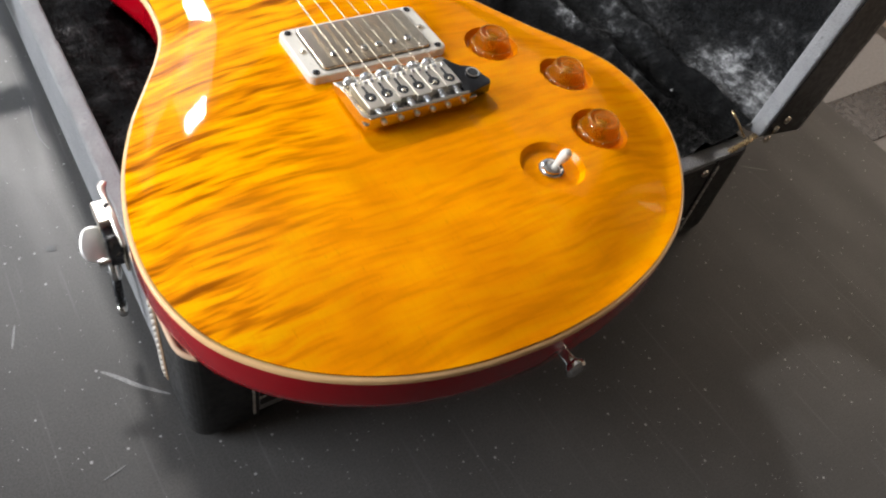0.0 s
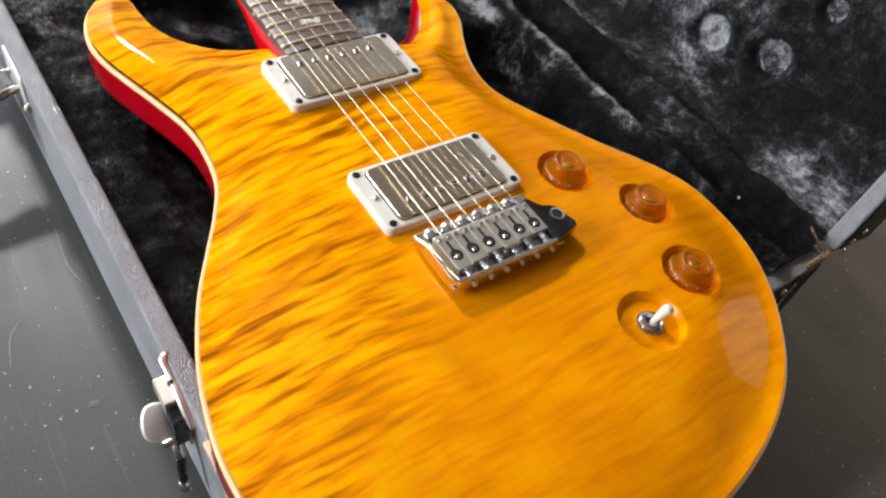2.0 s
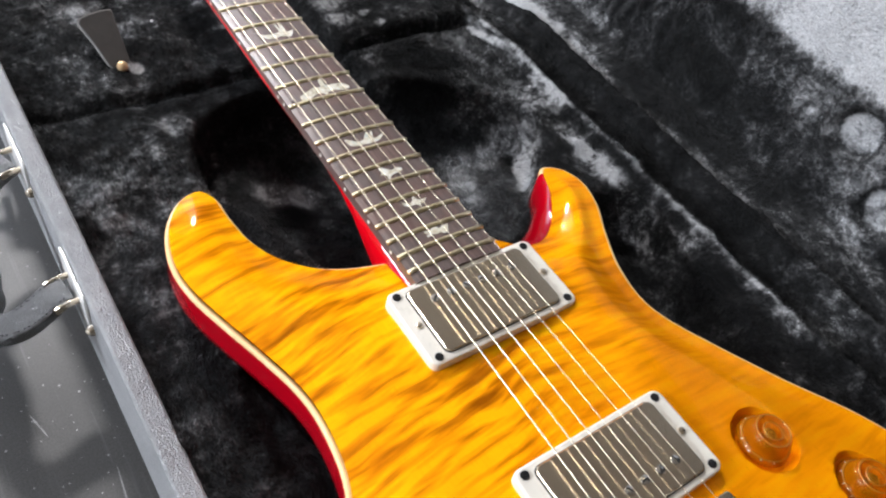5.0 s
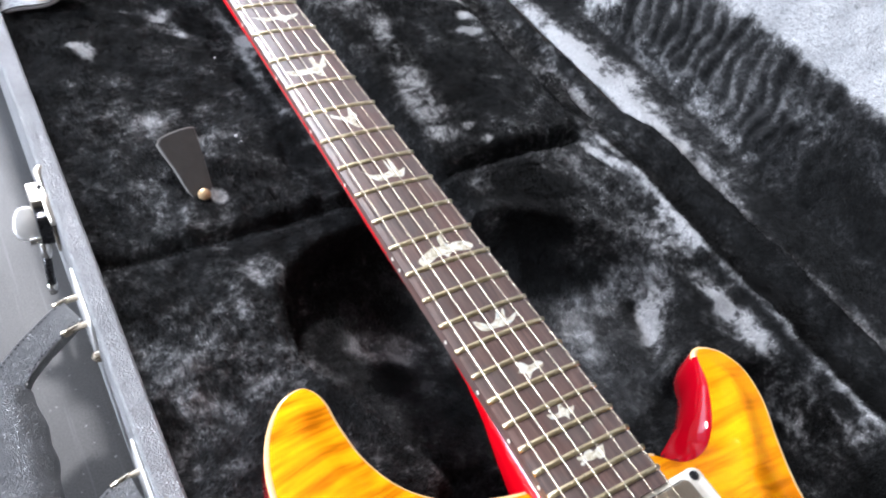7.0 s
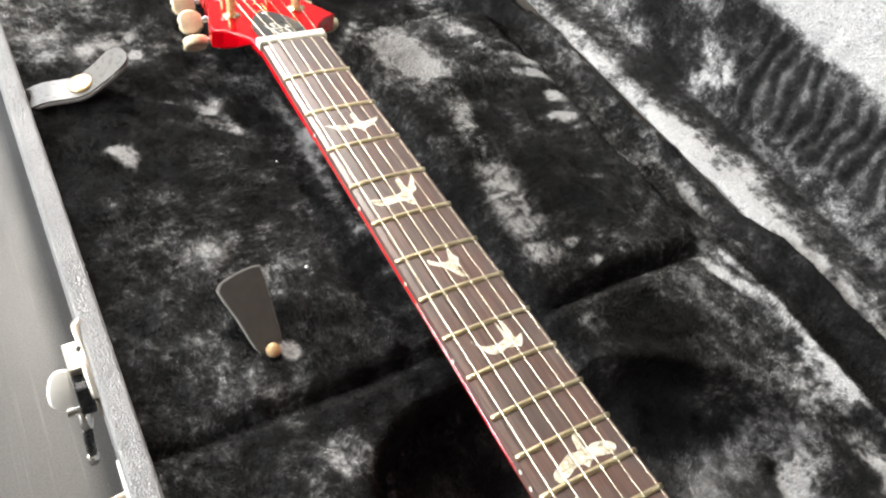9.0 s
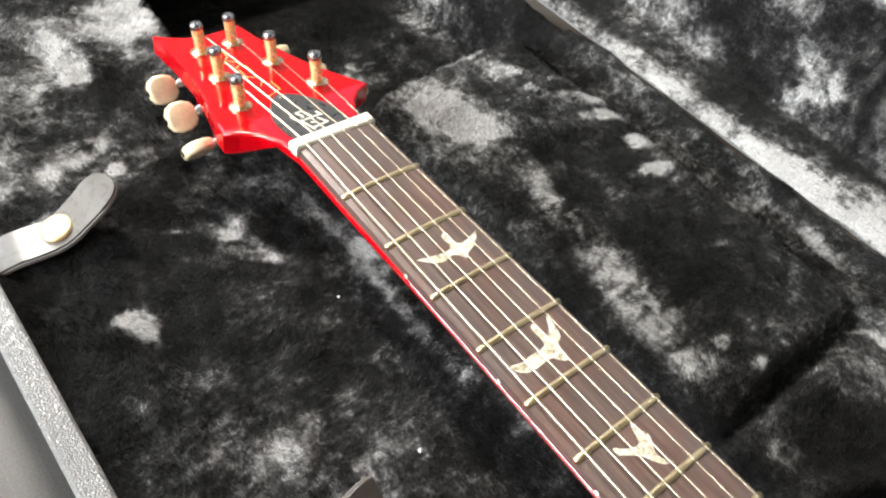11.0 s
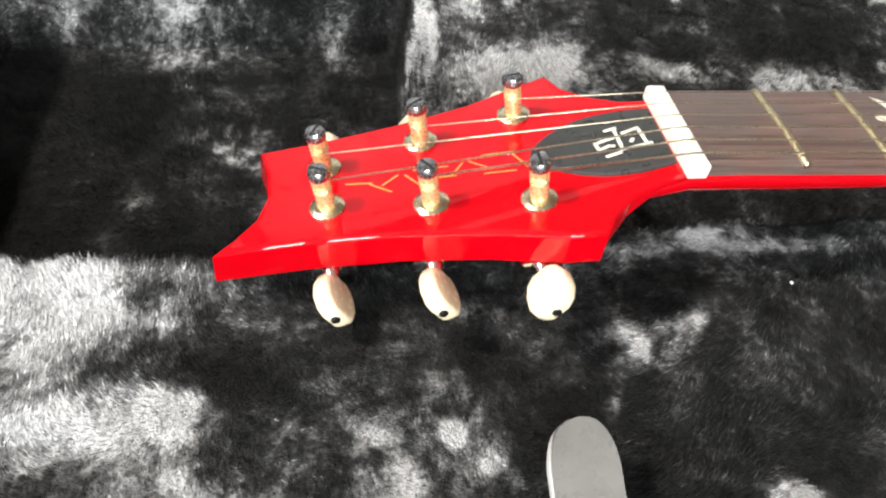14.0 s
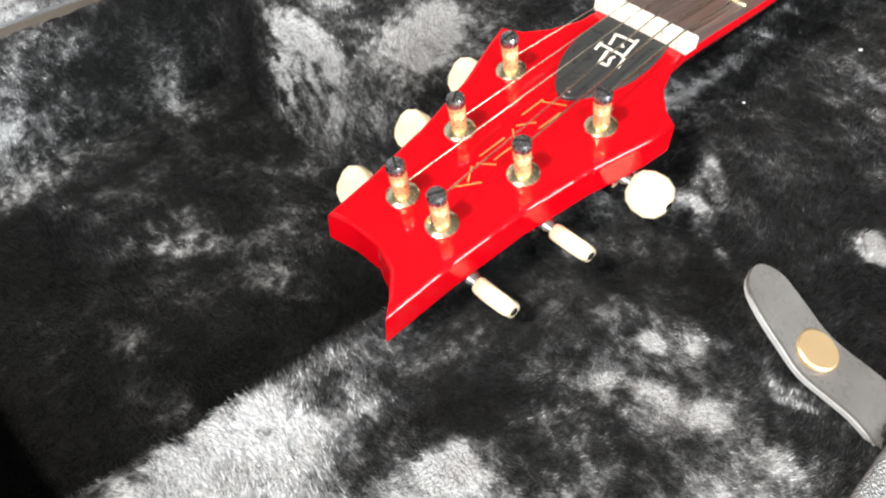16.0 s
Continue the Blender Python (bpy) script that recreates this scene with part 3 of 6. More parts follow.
HOLE = simple("dark_hole", (0.006, 0.006, 0.006), 0.6)
CAPM = simple("dark_nickel_cap", (0.36, 0.36, 0.37), 0.25, 0.95, vary=0.1, scale=300)
GOLDEN = simple("amber_ring", (0.36, 0.13, 0.006), 0.2, vary=0.05, coat=0.8)
POSTM = simple("post_brass", (0.86, 0.64, 0.31), 0.34, 0.65, vary=0.06, scale=300)
WASHER = simple("pale_brass", (0.82, 0.70, 0.48), 0.24, 1.0, vary=0.04, scale=200)
SNAPM = simple("snap_brass", (0.70, 0.49, 0.27), 0.42, 0.6, vary=0.05, scale=25, rvary=0.04)
BONE = simple("bone_nut", (0.80, 0.76, 0.66), 0.4, vary=0.05)
BUTTON = simple("ivory_button", (0.88, 0.72, 0.48), 0.25, vary=0.16, scale=110, coat=1.0)
COVER = simple("charcoal_cover", (0.035, 0.036, 0.035), 0.35, vary=0.1)
GOLD = simple("gold_ink", (0.72, 0.42, 0.12), 0.4, 0.4)
WHITE_INK = simple("cream_ink", (0.78, 0.74, 0.64), 0.5)
LEATHER = simple("grey_leather", (0.046, 0.041, 0.037), 0.4, vary=0.15, scale=120, bumpy=0.0006)
PIPING = simple("tan_edge", (0.60, 0.40, 0.25), 0.6)
PALE_EDGE = simple("raw_leather_edge", (0.22, 0.21, 0.195), 0.6)
STRAPM = simple("smooth_grey_leather", (0.145, 0.138, 0.130), 0.30, vary=0.10, scale=90, bumpy=0.0002, rvary=0.05)
STRAP_EDGE = simple("pale_strap_edge", (0.42, 0.41, 0.40), 0.5, vary=0.08, scale=200)
HANDLEM = tolex("grained_handle_leather", 0.085, 0.125, 900)
THREAD = simple("pale_thread", (0.68, 0.64, 0.58), 0.8)
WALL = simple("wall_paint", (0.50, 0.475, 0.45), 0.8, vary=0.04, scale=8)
# unseen ceiling and walls, toned to dim or warm the bounced light
CEIL = simple("dim_bounce_ceiling", (0.26, 0.245, 0.225), 0.85, vary=0.03, scale=8)
WARM_BOUNCE_WALL = simple("warm_bounce_wall", (0.62, 0.47, 0.34), 0.8, vary=0.04, scale=8)
DIM_BOUNCE_WALL = simple("dim_bounce_wall", (0.055, 0.047, 0.040), 0.8, vary=0.06, scale=8)
FLOORM = simple("grey_floor", (0.16, 0.14, 0.12), 0.5, vary=0.2, scale=10)
SEATM = simple("grey_fabric", (0.26, 0.235, 0.215), 0.85, vary=0.12, scale=200, bumpy=0.0006)
SATIN = simple("satin_nickel", (0.86, 0.84, 0.80), 0.42, 0.6, vary=0.05, scale=150)
CAP_LEATHER = simple("smooth_black_leather", (0.022, 0.021, 0.020), 0.42, vary=0.15, scale=80, bumpy=0.0003)
LINT = simple("white_lint", (0.7, 0.7, 0.7), 0.9)
SMUDGE = simple("dull_smudge", (0.10, 0.10, 0.10), 0.6, vary=0.3, scale=500)
SCRATCH = simple("pale_scratch", (0.22, 0.215, 0.21), 0.6, vary=0.4, scale=900)


# ---- building helpers ----
def mesh_of(name, verts, faces, smooth=True):
    me = bpy.data.meshes.new(name)
    me.from_pydata([tuple(v) for v in verts], [], faces)
    me.update()
    if smooth:
        me.shade_smooth()
    return me


def put(name, me, mat, parent=None, label="", at=None):
    if mat is not None and not me.materials:
        me.materials.append(mat)
    ob = new(name, me)
    if parent is not None:
        ob.parent = parent
    if at is not None:
        ob.matrix_basis = at
    return tagged(ob, label)


def from_bm(name, bm, smooth=False):
    bmesh.ops.recalc_face_normals(bm, faces=bm.faces)
    me = bpy.data.meshes.new(name)
    bm.to_mesh(me)
    bm.free()
    if smooth:
        me.shade_smooth()
    return me


def part(name, bm, mat, parent, label="", at=None, smooth=False):
    return put(name, from_bm(name, bm, smooth), mat, parent, label, at)


def thing(name, label, category, at=None, kind="", group=""):
    ob = new(name)
    if at is not None:
        ob.matrix_basis = at
    return tagged(ob, label, category, group, kind)


def bevelled(bm, width, segments=2):
    if width:
        bmesh.ops.bevel(bm, geom=bm.edges[:], offset=width, segments=segments, profile=0.6, affect="EDGES")
    return bm


def box(lo, hi, bevel=0.0, segments=2, bm=None):
    own = bm is None
    bm = bmesh.new()if own else bm
    c, s = [(a + b) / 2 for a, b in zip(lo, hi)], [b - a for a, b in zip(lo, hi)]
    bmesh.ops.create_cube(bm, size=1, matrix=Matrix.Translation(c) @ Matrix.Diagonal((*s, 1)))
    return bevelled(bm, bevel, segments) if own else bm


def lathe(profile, segments=32, closed=True):
    """A turned body about z from (radius, height) pairs."""
    verts, faces = [], []
    n = len(profile)
    for k in range(segments):
        a = 2 * math.pi * k / segments
        verts += [(r * math.cos(a), r * math.sin(a), z) for r, z in profile]
    for k in range(segments):
        q = (k + 1) % segments
        for i in range(n - 1):
            faces.append((k * n + i, q * n + i, q * n + i + 1, k * n + i + 1))
    if closed:
        faces.append(tuple(k * n for k in reversed(range(segments))))
        faces.append(tuple(k * n + n - 1 for k in range(segments)))
    return verts, faces


def turned(name, profile, mat, parent, at, label="", segments=32, smooth=True):
    v, f = lathe(profile, segments)
    me = mesh_of(name, v, f, False)
    if smooth:
        me.shade_smooth()
        me.set_sharp_from_angle(angle=radians(35))
    return put(name, me, mat, parent, label, at)


def tube(points, radius, sides=8, scale=None):
    """A tube along points; radius a number or one per point."""
    pts = [Vector(p) for p in points]
    verts, faces = [], []
    up = Vector((0, 0, 1))
    for i, p in enumerate(pts):
        d = (pts[min(i + 1, len(pts) - 1)] - pts[max(i - 1, 0)]).normalized()
        a = d.cross(up)
        a = a.normalized() if a.length > 1e-4 else Vector((1, 0, 0))
        b = a.cross(d)
        r = radius[i] if isinstance(radius, (list, tuple)) else radius
        for k in range(sides):
            t = 2 * math.pi * k / sides
            verts.append(p + (a * math.cos(t) + b * math.sin(t) * (scale or 1)) * r)
    for i in range(len(pts) - 1):
        for k in range(sides):
            q = (k + 1) % sides
            faces.append((i * sides + k, i * sides + q, (i + 1) * sides + q, (i + 1) * sides + k))
    faces.append(tuple(reversed(range(sides))))
    faces.append(tuple((len(pts) - 1) * sides + k for k in range(sides)))
    return verts, faces


def spline(points, steps=8, closed=True):
    """Catmull-Rom through the control points."""
    out, n = [], len(points)
    for i in range(n if closed else n - 1):
        def at(k):
            return points[k % n] if closed else points[max(0, min(n - 1, k))]
        p0, p1, p2, p3 = at(i - 1), at(i), at(i + 1), at(i + 2)
        for s in range(steps):
            t = s / steps
            out.append(tuple(0.5 * (2 * b + (c - a) * t + (2 * a - 5 * b + 4 * c - d) * t * t + (3 * b - a - 3 * c + d) * t ** 3) for a, b, c, d in zip(p0, p1, p2, p3)))
    if not closed:
        out.append(tuple(points[-1]))
    return out


def prism(outline, z0, z1, bevel=0.0, segments=2):
    """A slab from an outline in plan; z0, z1 numbers or functions of (x, y)."""
    bm = bmesh.new()
    f0 = z0 if callable(z0) else lambda x, y: z0
    f1 = z1 if callable(z1) else lambda x, y: z1
    top = [bm.verts.new((x, y, f1(x, y))) for x, y in outline]
    bot = [bm.verts.new((x, y, f0(x, y))) for x, y in outline]
    n = len(outline)
    cap = [bm.faces.new(top), bm.faces.new(list(reversed(bot)))]
    for i in range(n):
        bm.faces.new((top[i], bot[i], bot[(i + 1) % n], top[(i + 1) % n]))
    bmesh.ops.recalc_face_normals(bm, faces=bm.faces)
    if bevel:
        rim = [e for e in cap[0].edges] + [e for e in cap[1].edges]
        bmesh.ops.bevel(bm, geom=rim, offset=bevel, segments=segments, profile=0.5, affect="EDGES")
    return bm


def rounded_rect(hx, hy, r, k=5, cx=0.0, cy=0.0):
    pts = []
    for sx, sy, a0 in ((1, 1, 0), (-1, 1, 90), (-1, -1, 180), (1, -1, 270)):
        for i in range(k + 1):
            a = radians(a0 + 90 * i / k)
            pts.append((cx + sx * (hx - r) + r * math.cos(a), cy + sy * (hy - r) + r * math.sin(a)))
    return pts


def smooth01(a, b, v):
    t = max(0.0, min(1.0, (v - a) / (b - a)))
    return t * t * (3 - 2 * t)


# ---- room ----
def slab(name, lo, hi, mat, label, category):
    return tagged(put(name, from_bm(name, box(lo, hi)), mat), label, category, kind="structure")


RX, RY, FZ, CZ = (-2.3, 2.3), (-2.0, WIN[2]), -0.75, 1.95
slab("floor", (RX[0], RY[0], FZ - 0.1), (RX[1], RY[1], FZ), FLOORM, "dark grey-brown floor of the room", "floor")
slab("ceiling", (RX[0] - 0.12, RY[0] - 0.12, CZ), (RX[1] + 0.12, RY[1] + 0.12, CZ + 0.1), CEIL, "unseen ceiling toned down to cut bounced light", "ceiling")
bm = bmesh.new()
for lo, hi in (((RY[0], FZ - 0.1), (0.25, CZ)), ((1.75, FZ - 0.1), (RY[1], CZ)), ((0.25, FZ - 0.1), (1.75, 0.60)), ((0.25, 1.42), (1.75, CZ))):
    box((RX[0] - 0.12, lo[0], lo[1]), (RX[0], hi[0], hi[1]), bm=bm)
tagged(put("wall_west", from_bm("wall_west", bm), WALL), "plain light painted wall with a window", "wall", kind="structure")
# unseen east wall, opened for the added fill light
bm = bmesh.new()
for lo, hi in (((RY[0], FZ - 0.1), (-0.60, CZ)), ((0.70, FZ - 0.1), (RY[1], CZ)), ((-0.60, FZ - 0.1), (0.70, 0.60)), ((-0.60, 1.50), (0.70, CZ))):
    box((RX[1], lo[0], lo[1]), (RX[1] + 0.12, hi[0], hi[1]), bm=bm)
tagged(put("wall_east", from_bm("wall_east", bm), WARM_BOUNCE_WALL), "unseen warm beige wall with an opening for the added fill light", "wall", kind="structure")
# unseen, kept dark so that less light bounces onto the tail
slab("wall_south", (RX[0] - 0.12, RY[0] - 0.12, FZ - 0.1), (RX[1] + 0.12, RY[0], CZ), DIM_BOUNCE_WALL, "unseen wall toned dark brown to cut bounced light", "wall")
bm = bmesh.new()
for lo, hi in (((RX[0] - 0.12, FZ - 0.1), (WIN[0][0], CZ)), ((WIN[0][1], FZ - 0.1), (RX[1] + 0.12, CZ)),
               ((WIN[0][0], FZ - 0.1), (WIN[0][1], WIN[1][0])), ((WIN[0][0], WIN[1][1]), (WIN[0][1], CZ))):
    box((lo[0], RY[1], lo[1]), (hi[0], RY[1] + 0.12, hi[1]), bm=bm)
tagged(put("wall_north", from_bm("wall_north", bm), WALL), "plain light painted wall with a window", "wall", kind="structure")

# ---- table ----
table = thing("table", "worn black laminate table with scratches and specks", "table")
part("tabletop", box((-1.05, -0.95, -0.035), (0.492, 1.45, 0.0), 0.003), TABLE, table)
for lx in (-0.98, 0.42):
    for ly in (-0.88, 1.38):
        part("leg", box((lx - 0.03, ly - 0.03, FZ), (lx + 0.03, ly + 0.03, -0.035), 0.004), BLACK, table)

stool = thing("bench", "dark grey upholstered bench standing beside the table", "bench")
part("seat", box((0.60, -0.55, -0.33), (1.15, 0.55, -0.22), 0.04, 4), SEATM, stool, smooth=True)
part("strap_band", box((0.595, 0.02, -0.335), (1.155, 0.11, -0.2165), 0.006), BLACK, stool, "black band across the seat")
part("base", box((0.62, -0.53, FZ), (1.12, 0.53, -0.33), 0.01), BLACK, stool)

# ---- guitar case ----
CX0, CX1, CY0, CY1 = -0.165, 0.246, -0.097, 0.955
RIM, WT = 0.086, 0.012
case = thing("guitar_case", "open black tolex hardshell guitar case with plush lining", "guitar case")
shell = part("base_bottom", prism(rounded_rect((CX1 - CX0) / 2, (CY1 - CY0) / 2, 0.012, 6, (CX0 + CX1) / 2, (CY0 + CY1) / 2), 0.006, 0.0145, 0.003, 3), TOLEX, case, "pebbled black tolex bottom")
part("base_side", box((CX0, CY0 + 0.010, 0.0135), (CX0 + WT, CY1 - 0.010, RIM), 0.0028, 3), TOLEX, case, "pebbled black tolex side")
part("base_side", box((CX1 - 0.006, CY0 + 0.010, 0.0135), (CX1, CY1 - 0.010, 0.076), 0.0015, 3), TOLEX, case, "pebbled black tolex side")
for y0, y1 in ((CY0, CY0 + WT), (CY1, CY1 - WT)):
    sy = 1 if y1 > y0 else -1
    ends = [(CX0 + 0.0105, y0), (CX0 + 0.0060, y0 + sy * 0.0012), (CX0 + 0.0026, y0 + sy * 0.0040), (CX0 + 0.0008, y0 + sy * 0.0090), (CX0 + 0.0006, y1)]
    part("base_end", prism(ends + [(CX0 + CX1 - x, y) for x, y in ends[::-1]], 0.0138, RIM - 0.0006, 0.0012), TOLEX, case, "pebbled black tolex end wall")
part("end_cover", box((CX0 + 0.037, CY0 - 0.0009, 0.015), (CX1 - 0.037, CY0 + 0.0002, RIM - 0.004), 0.0004, 1), CAP_LEATHER, case, "smooth black leather end panel")
for fx in (CX0 + 0.05, CX1 - 0.05):
    for fy in (CY0 + 0.06, CY1 - 0.06):
        turned("foot", [(0.012, 0.0), (0.012, 0.004), (0.010, 0.0062)], BLACK, shell, pose(fx, fy, 0))


def lining_height(x, y):
    """Top of the plush padding in the case's base."""
    # bowl and pocket for the body, channel for the neck, pocket for the headstock
    du, dv = x - 0.0455, y - 0.316
    bowl = (abs((du * 0.93 - dv * 0.37) / 0.128) ** 2.4 + abs((du * 0.37 + dv * 0.93) / 0.075) ** 2.4) ** (1 / 2.4)
    pocket = smooth01(1.0, 0.90, bowl)
    if y < 0.318:
        lo, hi = -0.066 + (0.318 - y) * 0.32 - 0.085 * smooth01(0.235, 0.19, y), 0.150 - (0.30 - y) * 0.25 + 0.075 * smooth01(0.245, 0.19, y)
        lo, hi = max(lo, -0.138), min(hi, 0.196)
        pocket = max(pocket, smooth01(lo - 0.004, lo + 0.014, x) * smooth01(hi + 0.004, hi - 0.014, x))
    channel = 0.6 * smooth01(0.006, 0.022, x) * smooth01(0.080, 0.062, x) * smooth01(0.33, 0.36, y)
    edge_x = -0.0015 + 0.0085 * smooth01(0.765, 0.905, y)
    head_end = smooth01(edge_x - 0.004, edge_x + 0.008, x) * smooth01(0.699, 0.708, y)
    far = 0.082 + 0.006 * smooth01(0.0, 0.05, x) + 0.008 * smooth01(0.08, 0.15, x) * smooth01(0.222, 0.186, x) * smooth01(0.415, 0.445, y)
    hollow = max(pocket, channel, head_end)
    z = far - hollow * (far - 0.041 + 0.021 * head_end - 0.010 * smooth01(0.5, 0.9, bowl) * (pocket > 0))
    z -= (0.0075 + 0.0045 * smooth01(0.0, 0.06, x)) * math.exp(-((y - 0.425) / 0.005) ** 2) * (1 - hollow) * smooth01(0.212, 0.188, x)
    # ridge and trough along the hinge side
    z += (1 - head_end) * (0.009 * math.exp(-((x - 0.203) / 0.007) ** 2) * smooth01(0.46, 0.41, y) - 0.012 * smooth01(0.190, 0.220, x) * smooth01(0.40, 0.46, y))
    z += 0.006 * math.exp(-((x - 0.226 - 0.10 * max(0.0, 0.42 - y)) / 0.004) ** 2) * smooth01(0.28, 0.33, y) * smooth01(0.62, 0.56, y) * (1 - head_end)
    z += 0.013 * smooth01(0.230, 0.247, x) * (1 - head_end)
    z = max(z, 0.084 * smooth01(0.228, 0.240, x))
    # soft padding against the end walls
    z = max(z, 0.078 * (1 - smooth01(CY0 + WT, CY0 + WT + 0.016, y)), 0.078 * smooth01(CY1 - WT - 0.016, CY1 - WT, y))
    q = Vector((x * 26, y * 26, 0.3))
    return z + 0.0040 * noise.noise(q) + 0.0022 * noise.noise(q * 3.3)


def grid_mesh(name, x0, x1, y0, y1, step, height):
    nx, ny = int(round((x1 - x0) / step)), int(round((y1 - y0) / step))
    verts = []
    for j in range(ny + 1):
        for i in range(nx + 1):
            x, y = x0 + (x1 - x0) * i / nx, y0 + (y1 - y0) * j / ny
            verts.append((x, y, height(x, y)))
    faces = [(j * (nx + 1) + i, j * (nx + 1) + i + 1, (j + 1) * (nx + 1) + i + 1, (j + 1) * (nx + 1) + i) for j in range(ny) for i in range(nx)]
    return mesh_of(name, verts, faces)


base_lining = put("base_lining", grid_mesh("base_lining", CX0 + WT - 0.001, CX1 + 0.0015, CY0 + WT - 0.001, CY1 - WT + 0.001, 0.0032, lining_height), PLUSH, case, "black plush padding with crushed nap, sheen and shade coloured in")

# lid: local x out of the opening, y along the case, z away from the hinge
LID_LEAN, LID_H, LID_D = 10.5, 0.405, 0.050
lid_at = pose(CX1 + 0.001, 0, 0.092, 0, LID_LEAN, 0)
lid = part("lid", box((LID_D, CY0, 0), (LID_D + 0.006, CY1, LID_H), 0.0025), TOLEX, case, "pebbled black tolex lid standing open", lid_at)
for y0 in (CY0, CY1 - WT):
    part("lid_end", box((0, y0, 0.0), (LID_D - 0.0003, y0 + WT, LID_H), 0.0025, 3), TOLEX, lid, "grey-lit tolex lid edge")
part("end_cover", box((0.0035, CY0 - 0.0009, 0.002), (LID_D - 0.0006, CY0 + 0.0002, LID_H - 0.002), 0.0004, 1), CAP_LEATHER, lid, "smooth black leather lid end")
part("lid_side", box((0, CY0 + WT, LID_H - WT), (LID_D - 0.0003, CY1 - WT, LID_H), 0.0025, 3), TOLEX, lid)
part("lid_hinge_side", box((0.006, CY0 + WT, -0.004), (LID_D - 0.0003, CY1 - WT, -0.001), 0.001), TOLEX, lid)

def lid_depth(y, z):
    d = 0.041 - 0.040 * (1 - smooth01(0.0, 0.024, z)) - 0.012 * smooth01(LID_H - WT - 0.03, LID_H - WT, z)
    for cy, cz, r in DENTS:
        k = math.hypot(y - cy, z - cz) / r
        d += 0.0075 * (1 - smooth01(0.75, 1.02, k)) - 0.003 * math.exp(-((k - 1.25) / 0.2) ** 2)
    rip = smooth01(0.28, 0.33, y) * (1 - smooth01(0.50, 0.56, y)) * smooth01(0.02, 0.04, z) * (1 - smooth01(0.09, 0.105, z))
    d -= 0.0019 * rip * math.sin((y - 0.12 * z + 0.0032 * math.sin(61 * y + 83 * z) + 0.0016 * math.sin(190 * z - 133 * y)) * 2 * math.pi / 0.0135)
    q = Vector((y * 24, z * 24, 4.7))
    return d + 0.0035 * noise.noise(q) + 0.0016 * noise.noise(q * 3.1)


me = grid_mesh("lid_lining", CY0 + WT - 0.001, CY1 - WT + 0.001, 0.0, LID_H - WT + 0.001, 0.0032, lid_depth)
co = np.empty(len(me.vertices) * 3)
me.vertices.foreach_get("co", co)
co = co.reshape(-1, 3)[:, [2, 0, 1]]
me.vertices.foreach_set("co", co.ravel())
me.flip_normals()
me.update()
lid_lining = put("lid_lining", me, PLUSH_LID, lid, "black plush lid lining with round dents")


def pile(count, lining, mat, seed):
    """Short leaning fibres all over a lining."""
    rng = np.random.default_rng(seed)
    me = lining.data
    co = np.empty(len(me.vertices) * 3)
    me.vertices.foreach_get("co", co)
    co = co.reshape(-1, 3)
    quads = np.empty(len(me.loops), dtype=np.int32)
    me.loops.foreach_get("vertex_index", quads)
    quads = quads.reshape(-1, 4)
    a, b, c, d = (co[quads[:, k]] for k in range(4))
    nor = np.cross(c - a, d - b)
    area = np.linalg.norm(nor, axis=1)
    nor /= area[:, None]
    f = rng.choice(len(quads), count, p=area / area.sum())
    u, v = rng.random((2, count, 1))
    p = (a[f] * (1 - u) + b[f] * u) * (1 - v) + (d[f] * (1 - u) + c[f] * u) * v
    n = nor[f]
    # the way the nap lies swings in patches
    swing = np.zeros(count)
    for k in range(9):
        w = rng.normal(size=3) * (18 if k < 4 else 55)
        swing += np.sin(p @ w + rng.random() * 6.3) * (1.1 if k < 4 else 0.5)
    t1 = np.cross(n, np.array((0.31, 0.87, 0.38)))
    t1 /= np.linalg.norm(t1, axis=1)[:, None]
    t2 = np.cross(n, t1)
    ang = swing + rng.normal(scale=0.35, size=count)
    lean = t1 * np.cos(ang)[:, None] + t2 * np.sin(ang)[:, None]
    way = n * rng.uniform(0.35, 0.9, (count, 1)) + lean * rng.uniform(0.5, 1.0, (count, 1))
    way /= np.linalg.norm(way, axis=1)[:, None]
    across = np.cross(way, n) + rng.normal(scale=0.25, size=(count, 3))
    across /= np.linalg.norm(across, axis=1)[:, None]
    length, width = rng.uniform(0.0016, 0.0036, (count, 1)), rng.uniform(0.00012, 0.00026, (count, 1))
    tri = np.stack((p - across * width - n * 0.0003, p + across * width - n * 0.0003, p + way * length), 1).reshape(-1, 3)
    out = bpy.data.meshes.new("plush_nap")
    out.vertices.add(count * 3)
    out.vertices.foreach_set("co", tri.ravel())
    out.loops.add(count * 3)
    out.loops.foreach_set("vertex_index", np.arange(count * 3, dtype=np.int32))
    out.polygons.add(count)
    out.polygons.foreach_set("loop_start", np.arange(0, count * 3, 3, dtype=np.int32))
    out.update(calc_edges=True)
    tagged(put("plush_nap", out, mat, lining, "short black plush fibres"), kind="stuff")


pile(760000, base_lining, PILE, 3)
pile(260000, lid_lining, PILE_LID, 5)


def hinge(y):
    h = new("hinge")
    h.parent = case
    h.matrix_basis = pose(CX1 - 0.001, y, 0.0815)
    v, f = tube([(0, -0.016, 0), (0, 0.016, 0)], 0.0026, 10)
    put("hinge_pin", mesh_of("hinge_pin", v, f), NICKEL, h)
    part("hinge_leaf", box((-0.001, -0.015, -0.026), (0.0008, 0.015, 0), 0.0004), NICKEL, h)


for hy in (0.05, 0.36, 0.80):
    hinge(hy)

# lid stay: thin folded bar between base and lid at the tail end
v, f = tube([(0.205, -0.088, 0.080), (0.222, -0.094, 0.084), (0.238, -0.095, 0.090), (0.247, -0.094, 0.093)], 0.0022, 8, 0.5)
